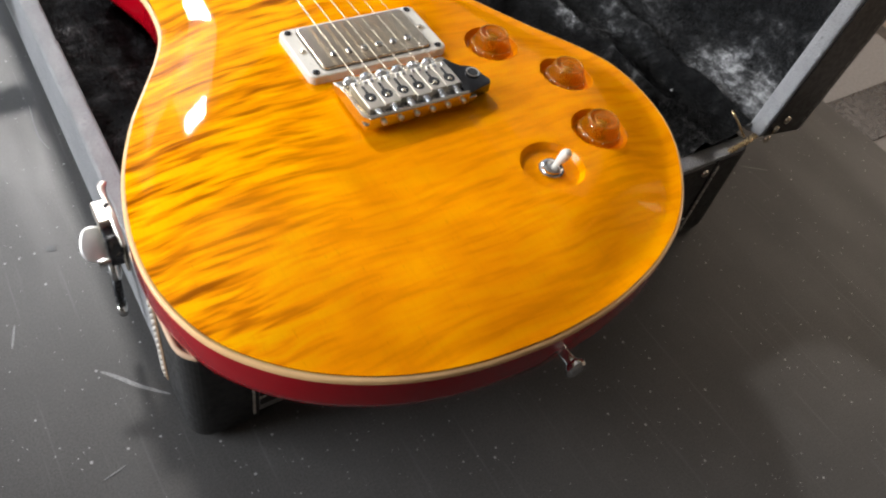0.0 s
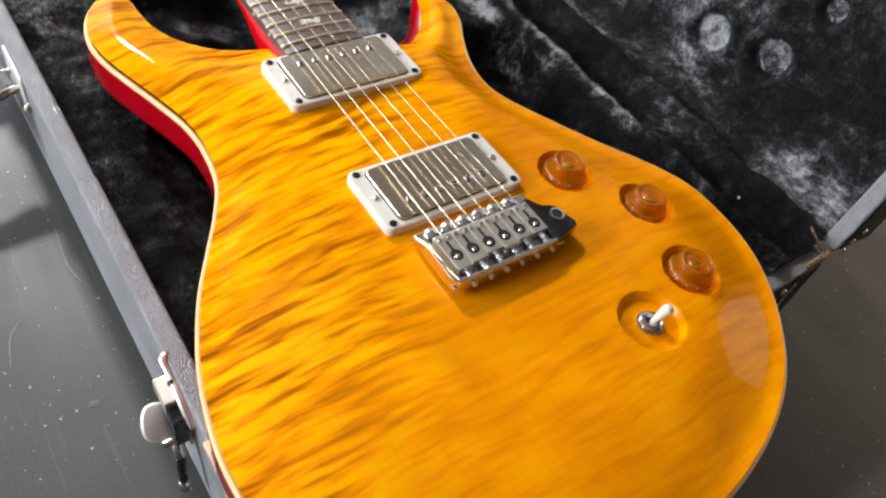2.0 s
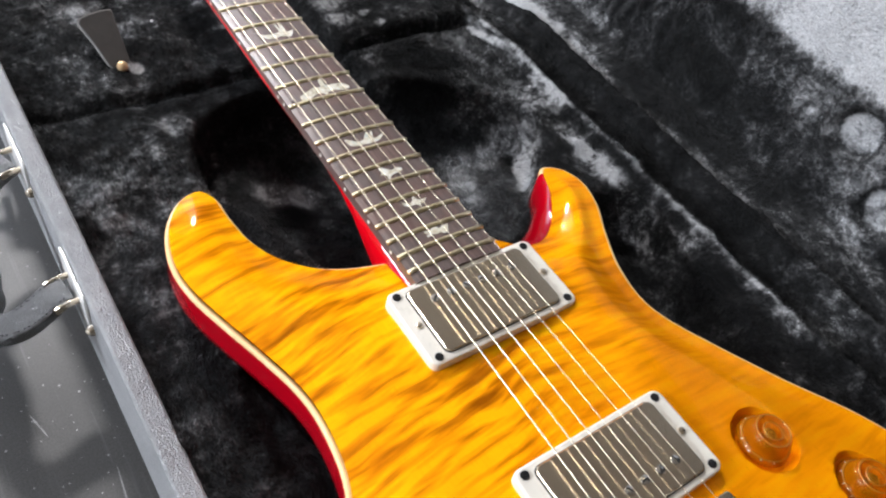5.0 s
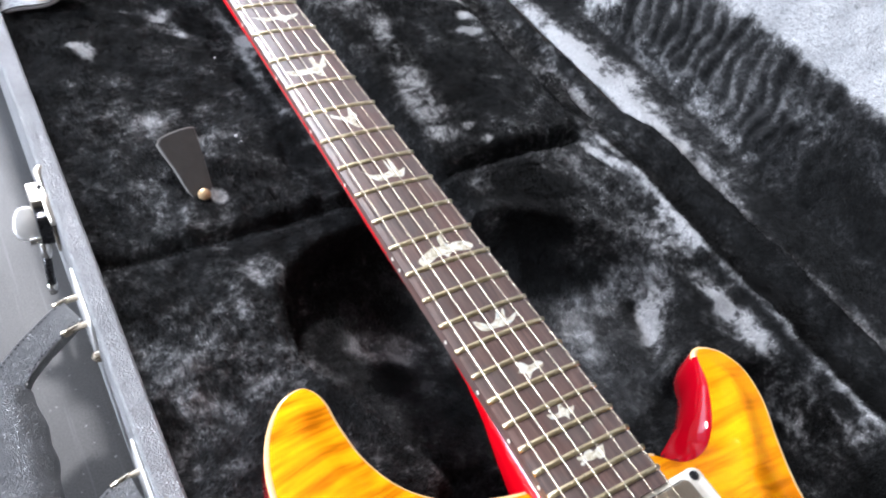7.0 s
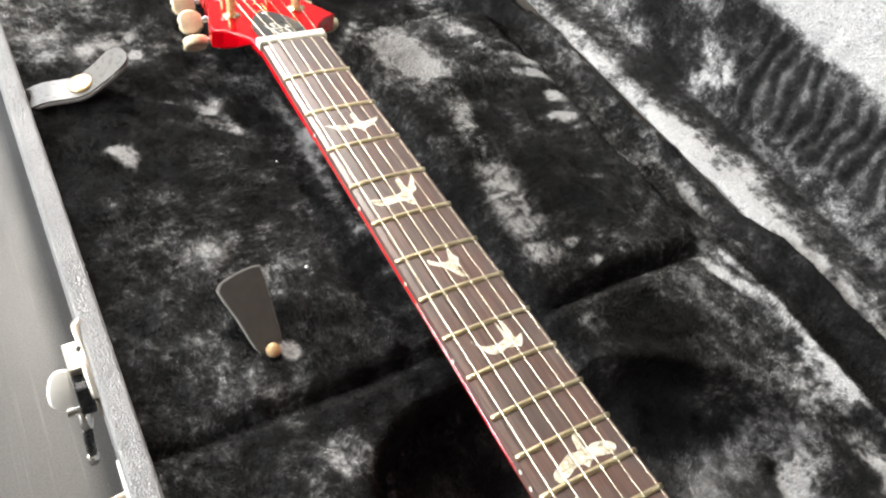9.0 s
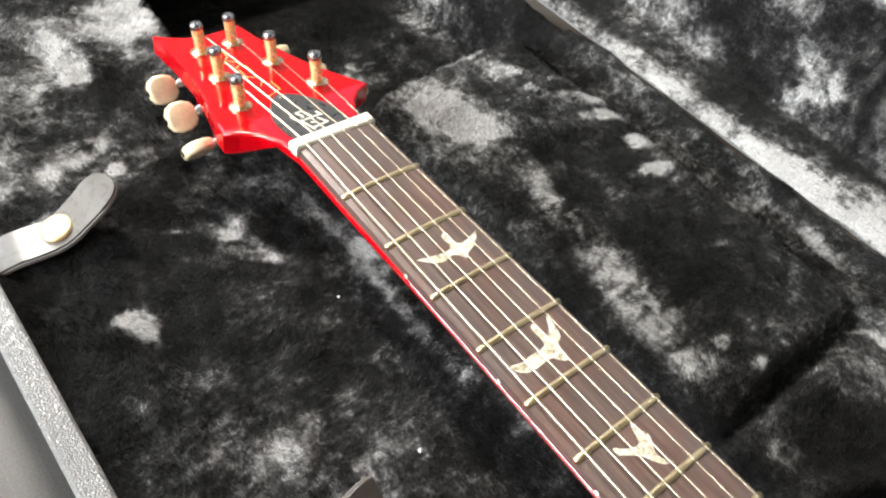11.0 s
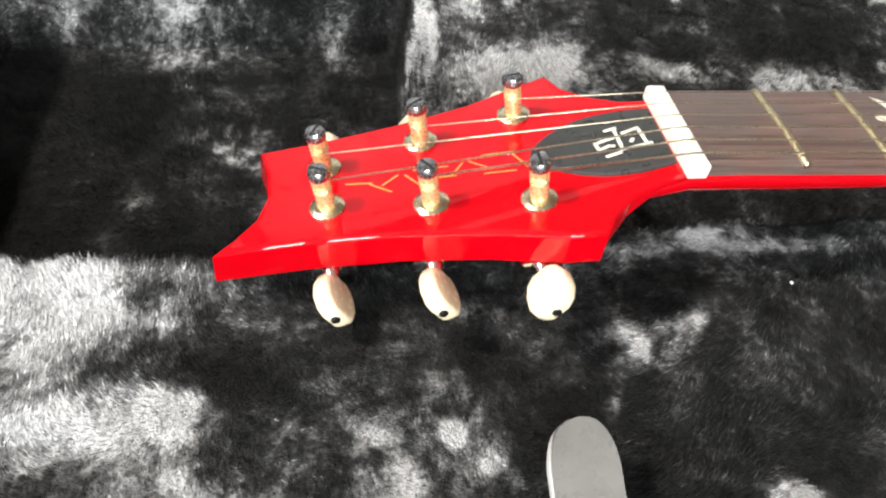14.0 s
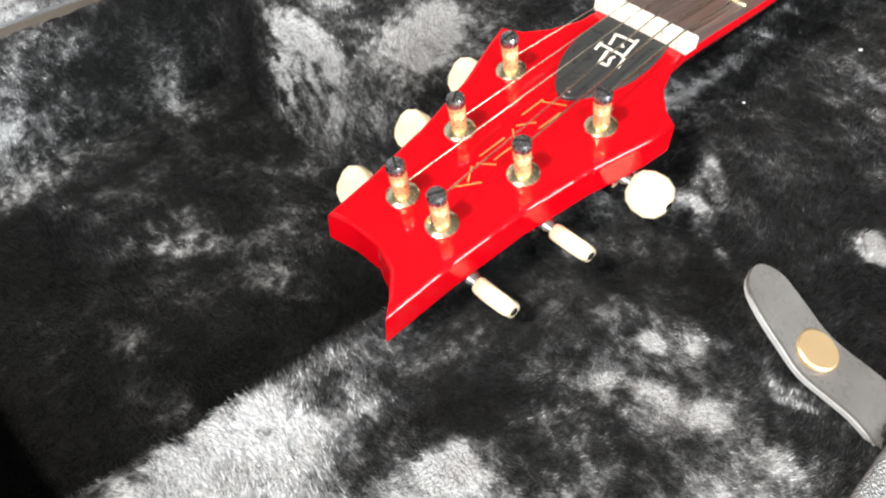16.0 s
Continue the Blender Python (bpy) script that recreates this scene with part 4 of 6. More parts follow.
put("lid_stay", mesh_of("lid_stay", v, f), BRASS, case, "thin brass lid stay")
v, f = tube([(0.236, -0.092, 0.094), (0.229, -0.086, 0.104), (0.226, -0.080, 0.110)], 0.0016, 8, 0.5)
put("stay_link", mesh_of("stay_link", v, f), BRASS, case)
for p in ((0.260, -0.0985, 0.098), (0.256, -0.0985, 0.090), (0.268, -0.0985, 0.104), (0.2, -0.0985, 0.076)):
    turned("rivet", [(0.0032, 0), (0.0028, 0.0012), (0.001, 0.0018)], NICKEL, case, pose(*p, 90, 0, 0), segments=14)


def stitches(points, length=0.0045, gap=0.0025, r=0.0005):
    verts, faces = [], []
    for a, b in zip(points, points[1:]):
        a, b = Vector(a), Vector(b)
        n = int((b - a).length / (length + gap))
        d = (b - a).normalized()
        for i in range(n):
            s = a + d * (i * (length + gap))
            v, f = tube([s, s + d * length], r, 5)
            k = len(verts)
            verts += v
            faces += [tuple(q + k for q in g) for g in f]
    return verts, faces


def corner_cap(side):
    """Smooth leather cap over a tail corner, stitched along its edges."""
    x0, s = (CX0, 1) if side < 0 else (CX1, -1)
    bow = [(1 - math.sin(a), 1 - math.cos(a)) for a in [radians(90 - 11.25 * k) for k in range(9)]]
    out = [(x0 - s * 0.0012, CY0 + 0.050)] + [(x0 + s * (0.0125 * p - 0.0012), CY0 + 0.0125 * q - 0.0012) for p, q in bow] + [(x0 + s * 0.036, CY0 - 0.0012), (x0 + s * 0.036, CY0 + 0.0004)]
    out += [(x0 + s * (0.0109 * p + 0.0004), CY0 + 0.0109 * q + 0.0004) for p, q in bow[::-1]] + [(x0 + s * 0.0006, CY0 + 0.050)]
    cap = part("corner_cap", prism(out if side < 0 else out[::-1], 0.0045, RIM - 0.002, 0.0004, 1), CAP_LEATHER, case, "smooth black leather corner cap")
    part("seam_strip", box((min(x0 - s * 0.0022, x0 + s * 0.0004), CY0 + 0.0405, 0.008), (max(x0 - s * 0.0022, x0 + s * 0.0004), CY0 + 0.0505, RIM - 0.003), 0.0005, 1), PIPING, cap, "worn tan seam strip")
    x1 = x0 - s * 0.0023
    rows = [[(x1, CY0 + 0.047, 0.010), (x1, CY0 + 0.047, 0.080)], [(x1, CY0 + 0.043, 0.010), (x1, CY0 + 0.043, 0.080)],
            [(x0 + s * 0.033, CY0 - 0.0014, 0.010), (x0 + s * 0.033, CY0 - 0.0014, 0.080)], [(x0 + s * 0.036, CY0 - 0.0010, 0.024), (x0 + s * 0.110, CY0 - 0.0008, 0.030)]]
    for row in rows:
        v, f = stitches(row, 0.0042, 0.0016, 0.0009)
        tagged(put("stitching", mesh_of("stitching", v, f), THREAD, cap, "pale stitching thread"), kind="stuff")


corner_cap(-1)
corner_cap(1)
v, f = stitches([(LID_D - 0.004, CY0 - 0.0005, 0.01), (LID_D - 0.004, CY0 - 0.0005, LID_H - 0.01)])
tagged(put("stitching", mesh_of("stitching", v, f), THREAD, lid, "pale stitching thread"), kind="stuff")
# worn tan piping round the tail corner
ring = spline([(CX0 - 0.0004, CY0 + 0.075, RIM - 0.0010), (CX0 - 0.0007, CY0 + 0.030, RIM - 0.0008), (CX0 - 0.0004, CY0 + 0.0115, RIM - 0.0008), (CX0 + 0.0034, CY0 + 0.0034, RIM - 0.0010), (CX0 + 0.0115, CY0 - 0.0004, RIM - 0.0012), (CX0 + 0.040, CY0 - 0.0004, RIM - 0.0012), (CX0 + 0.080, CY0 - 0.0002, RIM - 0.0012)], 5, False)
v, f = tube(ring, 0.0017, 8)
put("edge_piping", mesh_of("edge_piping", v, f), PIPING, case, "worn tan piping of the tail rim")


def latch(y):
    k = new("latch")
    k.parent = case
    k.matrix_basis = pose(CX0, y, 0.072)
    part("plate", box((-0.0016, -0.014, -0.028), (0.0002, 0.014, 0.010), 0.0008), NICKEL, k)
    keeper = spline([(0.0020, 0.019, 0.0125), (-0.0010, 0.016, 0.0128), (-0.0016, 0.006, 0.0122), (-0.0014, -0.008, 0.0105), (-0.0012, -0.022, 0.0040)], 5, False)
    v, f = tube(keeper, [0.0020 + 0.0006 * math.sin(0.5 * i) for i in range(len(keeper))], 10, 0.8)
    put("keeper", mesh_of("keeper", v, f), SADDLE, k, "worn nickel keeper along the rim")
    part("catch", box((-0.0098, -0.0080, 0.0030), (-0.0026, 0.0085, 0.0118), 0.0010), SADDLE, k, "nickel latch catch")
    v, f = tube([(-0.0030, 0.0035, 0.0119), (-0.0016, 0.0015, 0.0122)], 0.0016, 8)
    put("catch_hook", mesh_of("catch_hook", v, f), HOLE, k)
    part("body_block", box((-0.0095, -0.0175, -0.0160), (-0.0022, -0.0070, 0.0070), 0.0012), BLACK, k, "dark latch body")
    out = [(-0.0105, -0.0030), (-0.0080, -0.0075), (-0.0010, -0.0088), (0.0060, -0.0082), (0.0092, -0.0040), (0.0095, 0.0035), (0.0062, 0.0080), (-0.0008, 0.0086), (-0.0075, 0.0066), (-0.0104, 0.0026)]
    bm = prism(spline(out, 3), -0.0022, 0.0022, 0.0015)
    part("thumb_lever", bm, SATIN, k, "bright rounded chrome thumb lever", pose(-0.0130, -0.0040, -0.0080, 18, -32, 62), True)
    turned("lever_pin", [(0.0022, 0), (0.0022, 0.008)], CHROME, k, pose(-0.0075, -0.0150, -0.0125, 0, -90, 0), segments=12)
    v, f = tube([(-0.0075, -0.013, -0.012), (-0.0085, -0.0165, -0.021), (-0.0092, -0.0180, -0.025)], [0.0030, 0.0034, 0.0030], 12)
    put("link_eye", mesh_of("link_eye", v, f), CHROME, k)
    v, f = tube([(-0.0092, -0.0180, -0.025), (-0.0098, -0.0205, -0.034), (-0.0104, -0.0230, -0.046)], [0.0024, 0.0026, 0.0024], 12)
    bolt = put("draw_bolt", mesh_of("draw_bolt", v, f), BLACK, k, "dark hanging draw bolt")
    v, f = tube([(-0.0103, -0.0226, -0.0445), (-0.0107, -0.0242, -0.0515)], [0.0030, 0.0026], 12)
    put("bolt_tip", mesh_of("bolt_tip", v, f), CHROME, bolt)
    for dz in (0.006, -0.024):
        turned("rivet", [(0.0022, 0), (0.0018, 0.0009), (0.0006, 0.0013)], CHROME, k, pose(-0.0016, 0.0118, dz, 0, -90, 0), segments=12)


for ly in (0.0135, 0.490):
    latch(ly)


def sweep(points, section):
    """A closed section of (across, up) pairs carried along points that lie nearly level."""
    pts = [Vector(p) for p in points]
    verts, faces, n = [], [], len(section)
    for i, p in enumerate(pts):
        d = (pts[min(i + 1, len(pts) - 1)] - pts[max(i - 1, 0)]).normalized()
        side = d.cross(Vector((0, 0, 1))).normalized()
        up = side.cross(d)
        verts += [p + side * u + up * w for u, w in section]
    for i in range(len(pts) - 1):
        for k in range(n):
            q = (k + 1) % n
            faces.append((i * n + k, (i + 1) * n + k, (i + 1) * n + q, i * n + q))
    faces += [tuple(range(n)), tuple((len(pts) - 1) * n + k for k in reversed(range(n)))]
    return verts, faces


def carry_handle():
    """Flat stitched leather arms on pins, joined by a padded grip."""
    h = new("handle")
    h.parent = case
    section = rounded_rect(0.0089, 0.0042, 0.0016, 3)
    arms = ([(-0.1715, 0.4115, 0.0620), (-0.1770, 0.4090, 0.0618), (-0.1870, 0.4018, 0.0610), (-0.1980, 0.3935, 0.0596), (-0.2070, 0.3850, 0.0576), (-0.2125, 0.3745, 0.0545), (-0.2140, 0.3620, 0.0515)],
            [(-0.1700, 0.2975, 0.0620), (-0.1770, 0.2960, 0.0618), (-0.1870, 0.2905, 0.0610), (-0.1970, 0.2868, 0.0598), (-0.2065, 0.2885, 0.0580), (-0.2128, 0.2965, 0.0555), (-0.2150, 0.3090, 0.0525), (-0.2152, 0.3200, 0.0510)])
    for y, line in zip((0.4105, 0.2960), arms):
        pts = spline(line, 5, False)
        v, f = sweep(pts, section)
        me = mesh_of("arm", v, f)
        me.set_sharp_from_angle(angle=radians(50))
        arm = put("arm", me, HANDLEM, h, "flat black leather handle arm")
        for off in (-0.0071, 0.0071):
            row = []
            for a, b in zip(pts, pts[1:]):
                d = (Vector(b) - Vector(a)).normalized()
                row.append(Vector(a) + d.cross(Vector((0, 0, 1))).normalized() * off + Vector((0, 0, 0.00425)))
            run = row[:int(len(row) * 0.72):2]
            v, f = stitches(run, 0.0012, 0.0012, 0.0004)
            tagged(put("stitching", mesh_of("stitching", v, f), BLACK, arm, "dark stitching along the edges"), kind="stuff")
        out = rounded_rect(0.0240, 0.0135, 0.006, 5)
        part("bracket_plate", prism(out, 0, 0.0018, 0.0007), SATIN, h, "bright nickel backing plate", pose(CX0, y - 0.001, 0.0660, 90, 0, -90))
        for dy in (-0.0100, 0.0100):
            v, f = tube([(CX0 + 0.001, y + dy, 0.0655), (CX0 - 0.0075, y + dy - 0.0004, 0.0650), (CX0 - 0.0150, y + dy - 0.0022, 0.0638)], [0.0014, 0.0013, 0.0018], 10, 1.8)
            put("bracket_ear", mesh_of("bracket_ear", v, f), NICKEL, h, "nickel ear holding the arm")
        turned("plate_screw", [(0.0034, 0), (0.0030, 0.0024), (0.0014, 0.0040), (0.0004, 0.0042)], NICKEL, h, pose(CX0 - 0.0010, y - 0.0330, 0.0655, 0, -90, 0), segments=14)
    line = spline([(-0.2136, 0.3805, 0.0560), (-0.2142, 0.3700, 0.0530), (-0.2150, 0.3550, 0.0505), (-0.2154, 0.3400, 0.0500), (-0.2154, 0.3250, 0.0505), (-0.2152, 0.3130, 0.0515), (-0.2150, 0.3045, 0.0530)], 6, False)
    rad = [0.0098 + 0.0072 * math.sin(math.pi * min(1.0, max(0.0, i / (len(line) - 1)))) ** 0.7 + 0.0006 * math.sin(i * 0.7) for i in range(len(line))]
    v, f = tube(line, rad, 22, 0.86)
    put("grip", mesh_of("grip", v, f), HANDLEM, h, "padded black handle grip")


carry_handle()


def strap(points, width0, width1, thick, mat, name, label, parent):
    """A flat leather strip along points with a rounded end; its width lies across y then."""
    pts = spline(points, 6, False)
    n = len(pts)
    verts, faces = [], []
    for i, p in enumerate(pts):
        u = i / (n - 1)
        w = width0 + (width1 - width0) * u
        if u > 0.72:
            w *= math.sqrt(max(0.03, 1 - ((u - 0.72) / 0.28) ** 2))
        p = Vector(p)
        d = (Vector(pts[min(i + 1, n - 1)]) - Vector(pts[max(i - 1, 0)])).normalized()
        side = d.cross(Vector((0, 0, 1))).normalized()
        nor = side.cross(d).normalized()
        for s, t in ((-1, 1), (1, 1), (1, -1), (-1, -1)):
            verts.append(p + side * s * w / 2 + nor * t * thick / 2)
    for i in range(n - 1):
        for k in range(4):
            faces.append((i * 4 + k, i * 4 + (k + 1) % 4, (i + 1) * 4 + (k + 1) % 4, (i + 1) * 4 + k))
    faces += [(3, 2, 1, 0), tuple((n - 1) * 4 + k for k in range(4))]
    me = mesh_of(name, verts, faces)
    me.set_sharp_from_angle(angle=radians(40))
    return put(name, me, mat, parent, label)


# closing strap with its snap at the headstock end
STRAP_LINE = [(-0.155, 0.693, 0.080), (-0.142, 0.6915, 0.0850), (-0.122, 0.690, 0.0868), (-0.109, 0.6903, 0.0945), (-0.099, 0.6915, 0.1018), (-0.0910, 0.6935, 0.1062)]
tab = strap(STRAP_LINE, 0.0200, 0.0205, 0.0016, STRAPM, "closing_strap", "grey leather strap with a brass snap", case)
under = [(x, y, z - 0.0016) for x, y, z in STRAP_LINE]
strap(under, 0.0212, 0.0219, 0.0018, STRAP_EDGE, "strap_backing", "pale padded backing of the strap", tab)
turned("snap", [(0.0078, 0), (0.0078, 0.0014), (0.0070, 0.0021), (0.002, 0.0023)], SNAPM, tab, pose(-0.1205, 0.6902, 0.0885, 0, -15, 0), "brass snap fastener", 24)
# pull tab of the accessory compartment
out = [(-0.0050, 0.0), (0.0066, 0.0), (0.0102, 0.020), (0.0122, 0.0400), (0.0112, 0.0428), (0.0040, 0.0432), (-0.0080, 0.0412), (-0.0118, 0.0385), (-0.0126, 0.0350), (-0.0092, 0.020)]
out = spline(out, 4)
rim = [(x * 1.045 - 0.0002, y * 1.015 + 0.0002) for x, y in out]
tab2 = part("pull_tab", prism(out, -0.0008, 0.0008, 0.0003, 1), LEATHER, case, "dark grey leather pull tab standing up", pose(-0.0835, 0.4585, 0.083, 28, 2, 6))
part("edge", prism(rim, -0.0010, 0.0003), PALE_EDGE, tab2, "pale raw leather edge")
turned("snap", [(0.0036, -0.003), (0.0039, 0.0012), (0.0035, 0.0028), (0.0022, 0.0036), (0.0006, 0.0038)], SNAPM, tab2, pose(0.0010, -0.0012, 0.0012), "brass snap fastener", 20)

# ---- guitar ----
guitar = thing("electric_guitar", "amber flame-top electric guitar with red back in its case", "guitar")
OUT = [(-0.022, -0.180), (0.002, -0.180), (0.030, -0.177), (0.061, -0.169), (0.085, -0.159), (0.106, -0.146), (0.127, -0.126), (0.145, -0.102), (0.157, -0.076),
       (0.162, -0.048), (0.161, -0.020), (0.150, 0.006), (0.131, 0.036), (0.112, 0.070), (0.099, 0.096), (0.0945, 0.116), (0.099, 0.140), (0.110, 0.164), (0.121, 0.184),
       (0.1255, 0.203), (0.121, 0.218), (0.110, 0.2255), (0.1025, 0.2215), (0.0965, 0.206), (0.085, 0.1895), (0.0705, 0.180), (0.053, 0.180), (0.040, 0.189), (0.018, 0.193), (-0.004, 0.197), (-0.028, 0.200),
       (-0.049, 0.206), (-0.064, 0.214), (-0.076, 0.226), (-0.084, 0.243), (-0.087, 0.262), (-0.088, 0.278), (-0.094, 0.287), (-0.104, 0.286), (-0.113, 0.279), (-0.121, 0.267), (-0.126, 0.252),
       (-0.1275, 0.236), (-0.125, 0.219), (-0.119, 0.199), (-0.111, 0.175), (-0.104, 0.150), (-0.1025, 0.128), (-0.106, 0.102), (-0.116, 0.080), (-0.130, 0.057), (-0.145, 0.032), (-0.159, 0.000), (-0.167, -0.030),
       (-0.170, -0.056), (-0.168, -0.083), (-0.159, -0.110), (-0.144, -0.131), (-0.122, -0.150), (-0.092, -0.166), (-0.058, -0.176)]
EDGE = spline(OUT, 6)
EN = len(EDGE)
EA = np.array(EDGE)
Z_EDGE, Z_CROWN, Z_BACK = 0.1225, 0.1315, 0.0862


def normal_at(i):
    t = EA[(i + 1) % EN] - EA[i - 1]
    t = t / np.linalg.norm(t)
    return np.array((t[1], -t[0]))


NRM = np.array([normal_at(i) for i in range(EN)])


def edge_gap(x, y):
    return float(np.sqrt(((EA - (x, y)) ** 2).sum(1).min()))


DISHES = [(0.081, 0.018, 0.0178), (0.112, -0.024, 0.0178), (0.098, -0.075, 0.0178), (0.0505, -0.0895, 0.0190)]


CUT = [0.040 < p[0] < 0.1035 and 0.176 < p[1] < 0.2225 for p in EDGE]
CUT_AT = [i for i in range(EN) if CUT[i]]


def cut_fall(i):
    """How far the top rolls down into the treble cutaway at an edge point."""
    return 0.0055 * math.sin(math.pi * max(0.0, min(1.0, (EDGE[i][0] - 0.050) / 0.052)))


def carve(x, y):
    d = edge_gap(x, y)
    gap = np.sqrt(((EA[CUT_AT] - (x, y)) ** 2).sum(1))
    near = int(gap.argmin())
    roll = cut_fall(CUT_AT[near]) * (1 - smooth01(0.0, 0.019, float(gap[near])))
    u = min(1.0, d / (0.066 - 0.028 * smooth01(0.02, 0.07, x) * smooth01(0.0, 0.07, y)))
    horn = smooth01(0.03, 0.08, y)
    bend = 0.97 * smooth01(-0.01, 0.06, x)
    z = Z_EDGE + (Z_CROWN - Z_EDGE + 0.003 * smooth01(0.02, 0.05, x) * smooth01(0.03, 0.09, y)) * ((1 - (1 - u) ** 2.15) * (1 - bend) + bend * (smooth01(0.10, 0.80, u) * (1 - horn) + horn * max(0.0, min(1.0, (u - 0.12) / 0.66)) ** 1.7)) - 0.0008 * math.exp(-((d - 0.009) / 0.006) ** 2) - (0.0002 * smooth01(0.035, 0.085, y) - 0.0012 * smooth01(0.080, 0.150, y)) * smooth01(-0.05, -0.075, x)
    # dip across the treble horn
    return z - roll - 0.0022 * math.exp(-((x - 0.085) / 0.012) ** 2) * smooth01(0.12, 0.16, y) * (1 - smooth01(0.17, 0.185, y))


# soften the ridges where the rises from two sides meet
GX, GY, GS = -0.19, -0.20, 0.003
HEIGHTS = np.array([[carve(GX + i * GS, GY + j * GS) for i in range(128)] for j in range(172)])


def softened(sigma):
    kernel = np.exp(-0.5 * (np.arange(-8, 9) / sigma) ** 2)
    kernel /= kernel.sum()
    rows = np.apply_along_axis(lambda row: np.convolve(np.pad(row, 8, "edge"), kernel, "valid"), 1, HEIGHTS)
    return np.apply_along_axis(lambda row: np.convolve(np.pad(row, 8, "edge"), kernel, "valid"), 0, rows)


TREBLE = np.array([smooth01(0.0, 0.05, GX + i * GS) for i in range(128)])[None, :]
SOFT = softened(3.0) * (1 - TREBLE) + softened(1.0) * TREBLE


def dome(x, y):
    u, v = (x - GX) / GS, (y - GY) / GS
    i, j = int(u), int(v)
    u, v = u - i, v - j
    soft = (SOFT[j, i] * (1 - u) + SOFT[j, i + 1] * u) * (1 - v) + (SOFT[j + 1, i] * (1 - u) + SOFT[j + 1, i + 1] * u) * v
    k = smooth01(0.010, 0.024, edge_gap(x, y))
    return carve(x, y) * (1 - k) + float(soft) * k


DISH_FLOOR = [min(dome(cx + r * math.cos(a), cy + r * math.sin(a)) for a in [0.26 * k for k in range(25)]) - (0.0040 if r > 0.0185 else 0.0030) for cx, cy, r in DISHES]


def top_z(x, y):
    """Carved top: low rim, gentle rise to the crown, and level round dishes under the controls."""
    z = dome(x, y)
    for (cx, cy, r), flat in zip(DISHES, DISH_FLOOR):
        d = math.hypot(x - cx, y - cy)
        if d < r:
            z = min(z, flat + (z - flat) * smooth01(r - 0.0030, r + 0.0004, d) ** 1.4)
    return z


def body_top():
    from mathutils.geometry import delaunay_2d_cdt
    inner = EA - NRM * 0.0022
    pts = [Vector(p) for p in inner]
    step = 0.0038
    for j in range(int(0.48 / step)):
        for i in range(int(0.35 / step)):
            x, y = -0.175 + i * step + (j % 2) * step / 2, -0.185 + j * step
            d = np.sqrt(((EA - (x, y)) ** 2).sum(1))
            k = int(d.argmin())
            if d[k] > 0.006 and float(np.dot(EA[k] - (x, y), NRM[k])) > 0:
                pts.append(Vector((x, y)))
    for cx, cy, r in DISHES:
        pts = [p for p in pts[:len(inner)]] + [p for p in pts[len(inner):] if abs(math.hypot(p.x - cx, p.y - cy) - r + 0.002) > 0.0042]
        for k in range(72):
            t = 2 * math.pi * k / 72
            pts += [Vector((cx + q * math.cos(t), cy + q * math.sin(t))) for q in (r - 0.0046, r - 0.0034, r - 0.0022, r - 0.0012, r - 0.0005, r, r + 0.0008)]
    n = len(inner)
    res = delaunay_2d_cdt(pts, [(i, (i + 1) % n) for i in range(n)], [list(range(n))], 1, 1e-6)
    verts = [(p.x, p.y, top_z(p.x, p.y)) for p in res[0]]
    faces = [tuple(f) for f in res[2]]
    me = mesh_of("top", verts, faces)
    bm = bmesh.new()
    bm.from_mesh(me)
    bmesh.ops.recalc_face_normals(bm, faces=bm.faces)
    if sum(f.normal.z for f in bm.faces) < 0:
        bmesh.ops.reverse_faces(bm, faces=bm.faces)
    bm.to_mesh(me)
    bm.free()
    me.shade_smooth()
    me.set_sharp_from_angle(angle=radians(40))
    return me


put("top", body_top(), MAPLE, guitar, "amber flamed maple carved top")


def rings(name, rows, close_bottom=False, skip=None, push=None):
    """Loops round the body: each row an inset and a height."""
    verts, faces = [], []
    for r, (inset, z) in enumerate(rows):
        for i in range(EN):
            k = inset if push is None else push(i, r, inset)
            p = EA[i] - NRM[i] * k
            zz = z
            if push is not None and CUT[i]:
                zz = Z_EDGE - cut_fall(i) if r == 0 else min(z, Z_EDGE - cut_fall(i) - 0.0016 * r)
            verts.append((p[0], p[1], zz))
    for r in range(len(rows) - 1):
        for i in range(EN):
            q = (i + 1) % EN
            if skip is None or not (skip[i] and skip[q]):
                faces.append((r * EN + i, r * EN + q, (r + 1) * EN + q, (r + 1) * EN + i))
    if close_bottom:
        faces.append(tuple((len(rows) - 1) * EN + i for i in range(EN)))
    bm = bmesh.new()
    me = mesh_of(name, verts, faces)
    bm.from_mesh(me)
    bmesh.ops.recalc_face_normals(bm, faces=bm.faces)
    bm.to_mesh(me)
    bm.free()
    me.shade_smooth()
    me.set_sharp_from_angle(angle=radians(50))
    return me


def scoop(i, r, inset):
    """The treble cutaway's face slants outwards below the top."""
    if not CUT[i]:
        return inset
    x, y = EDGE[i]
    k = math.sin(math.pi * max(0.0, min(1.0, (x - 0.044) / 0.058)))
    return (0.0022, -0.002 * k, -0.011 * k, -0.0125 * k, 0.0045 - 0.012 * k, 0.0095 - 0.012 * k, 0.016 - 0.012 * k)[r]


ZE = Z_EDGE
put("binding", rings("binding", [(0.0026, ZE - 0.001), (0.0019, ZE - 0.0008), (0.0010, ZE - 0.0008), (0.0003, ZE - 0.0013), (0.0, ZE - 0.0020), (0.0, ZE - 0.0046)], False, CUT), BINDING, guitar, "natural pale wooden edge binding")
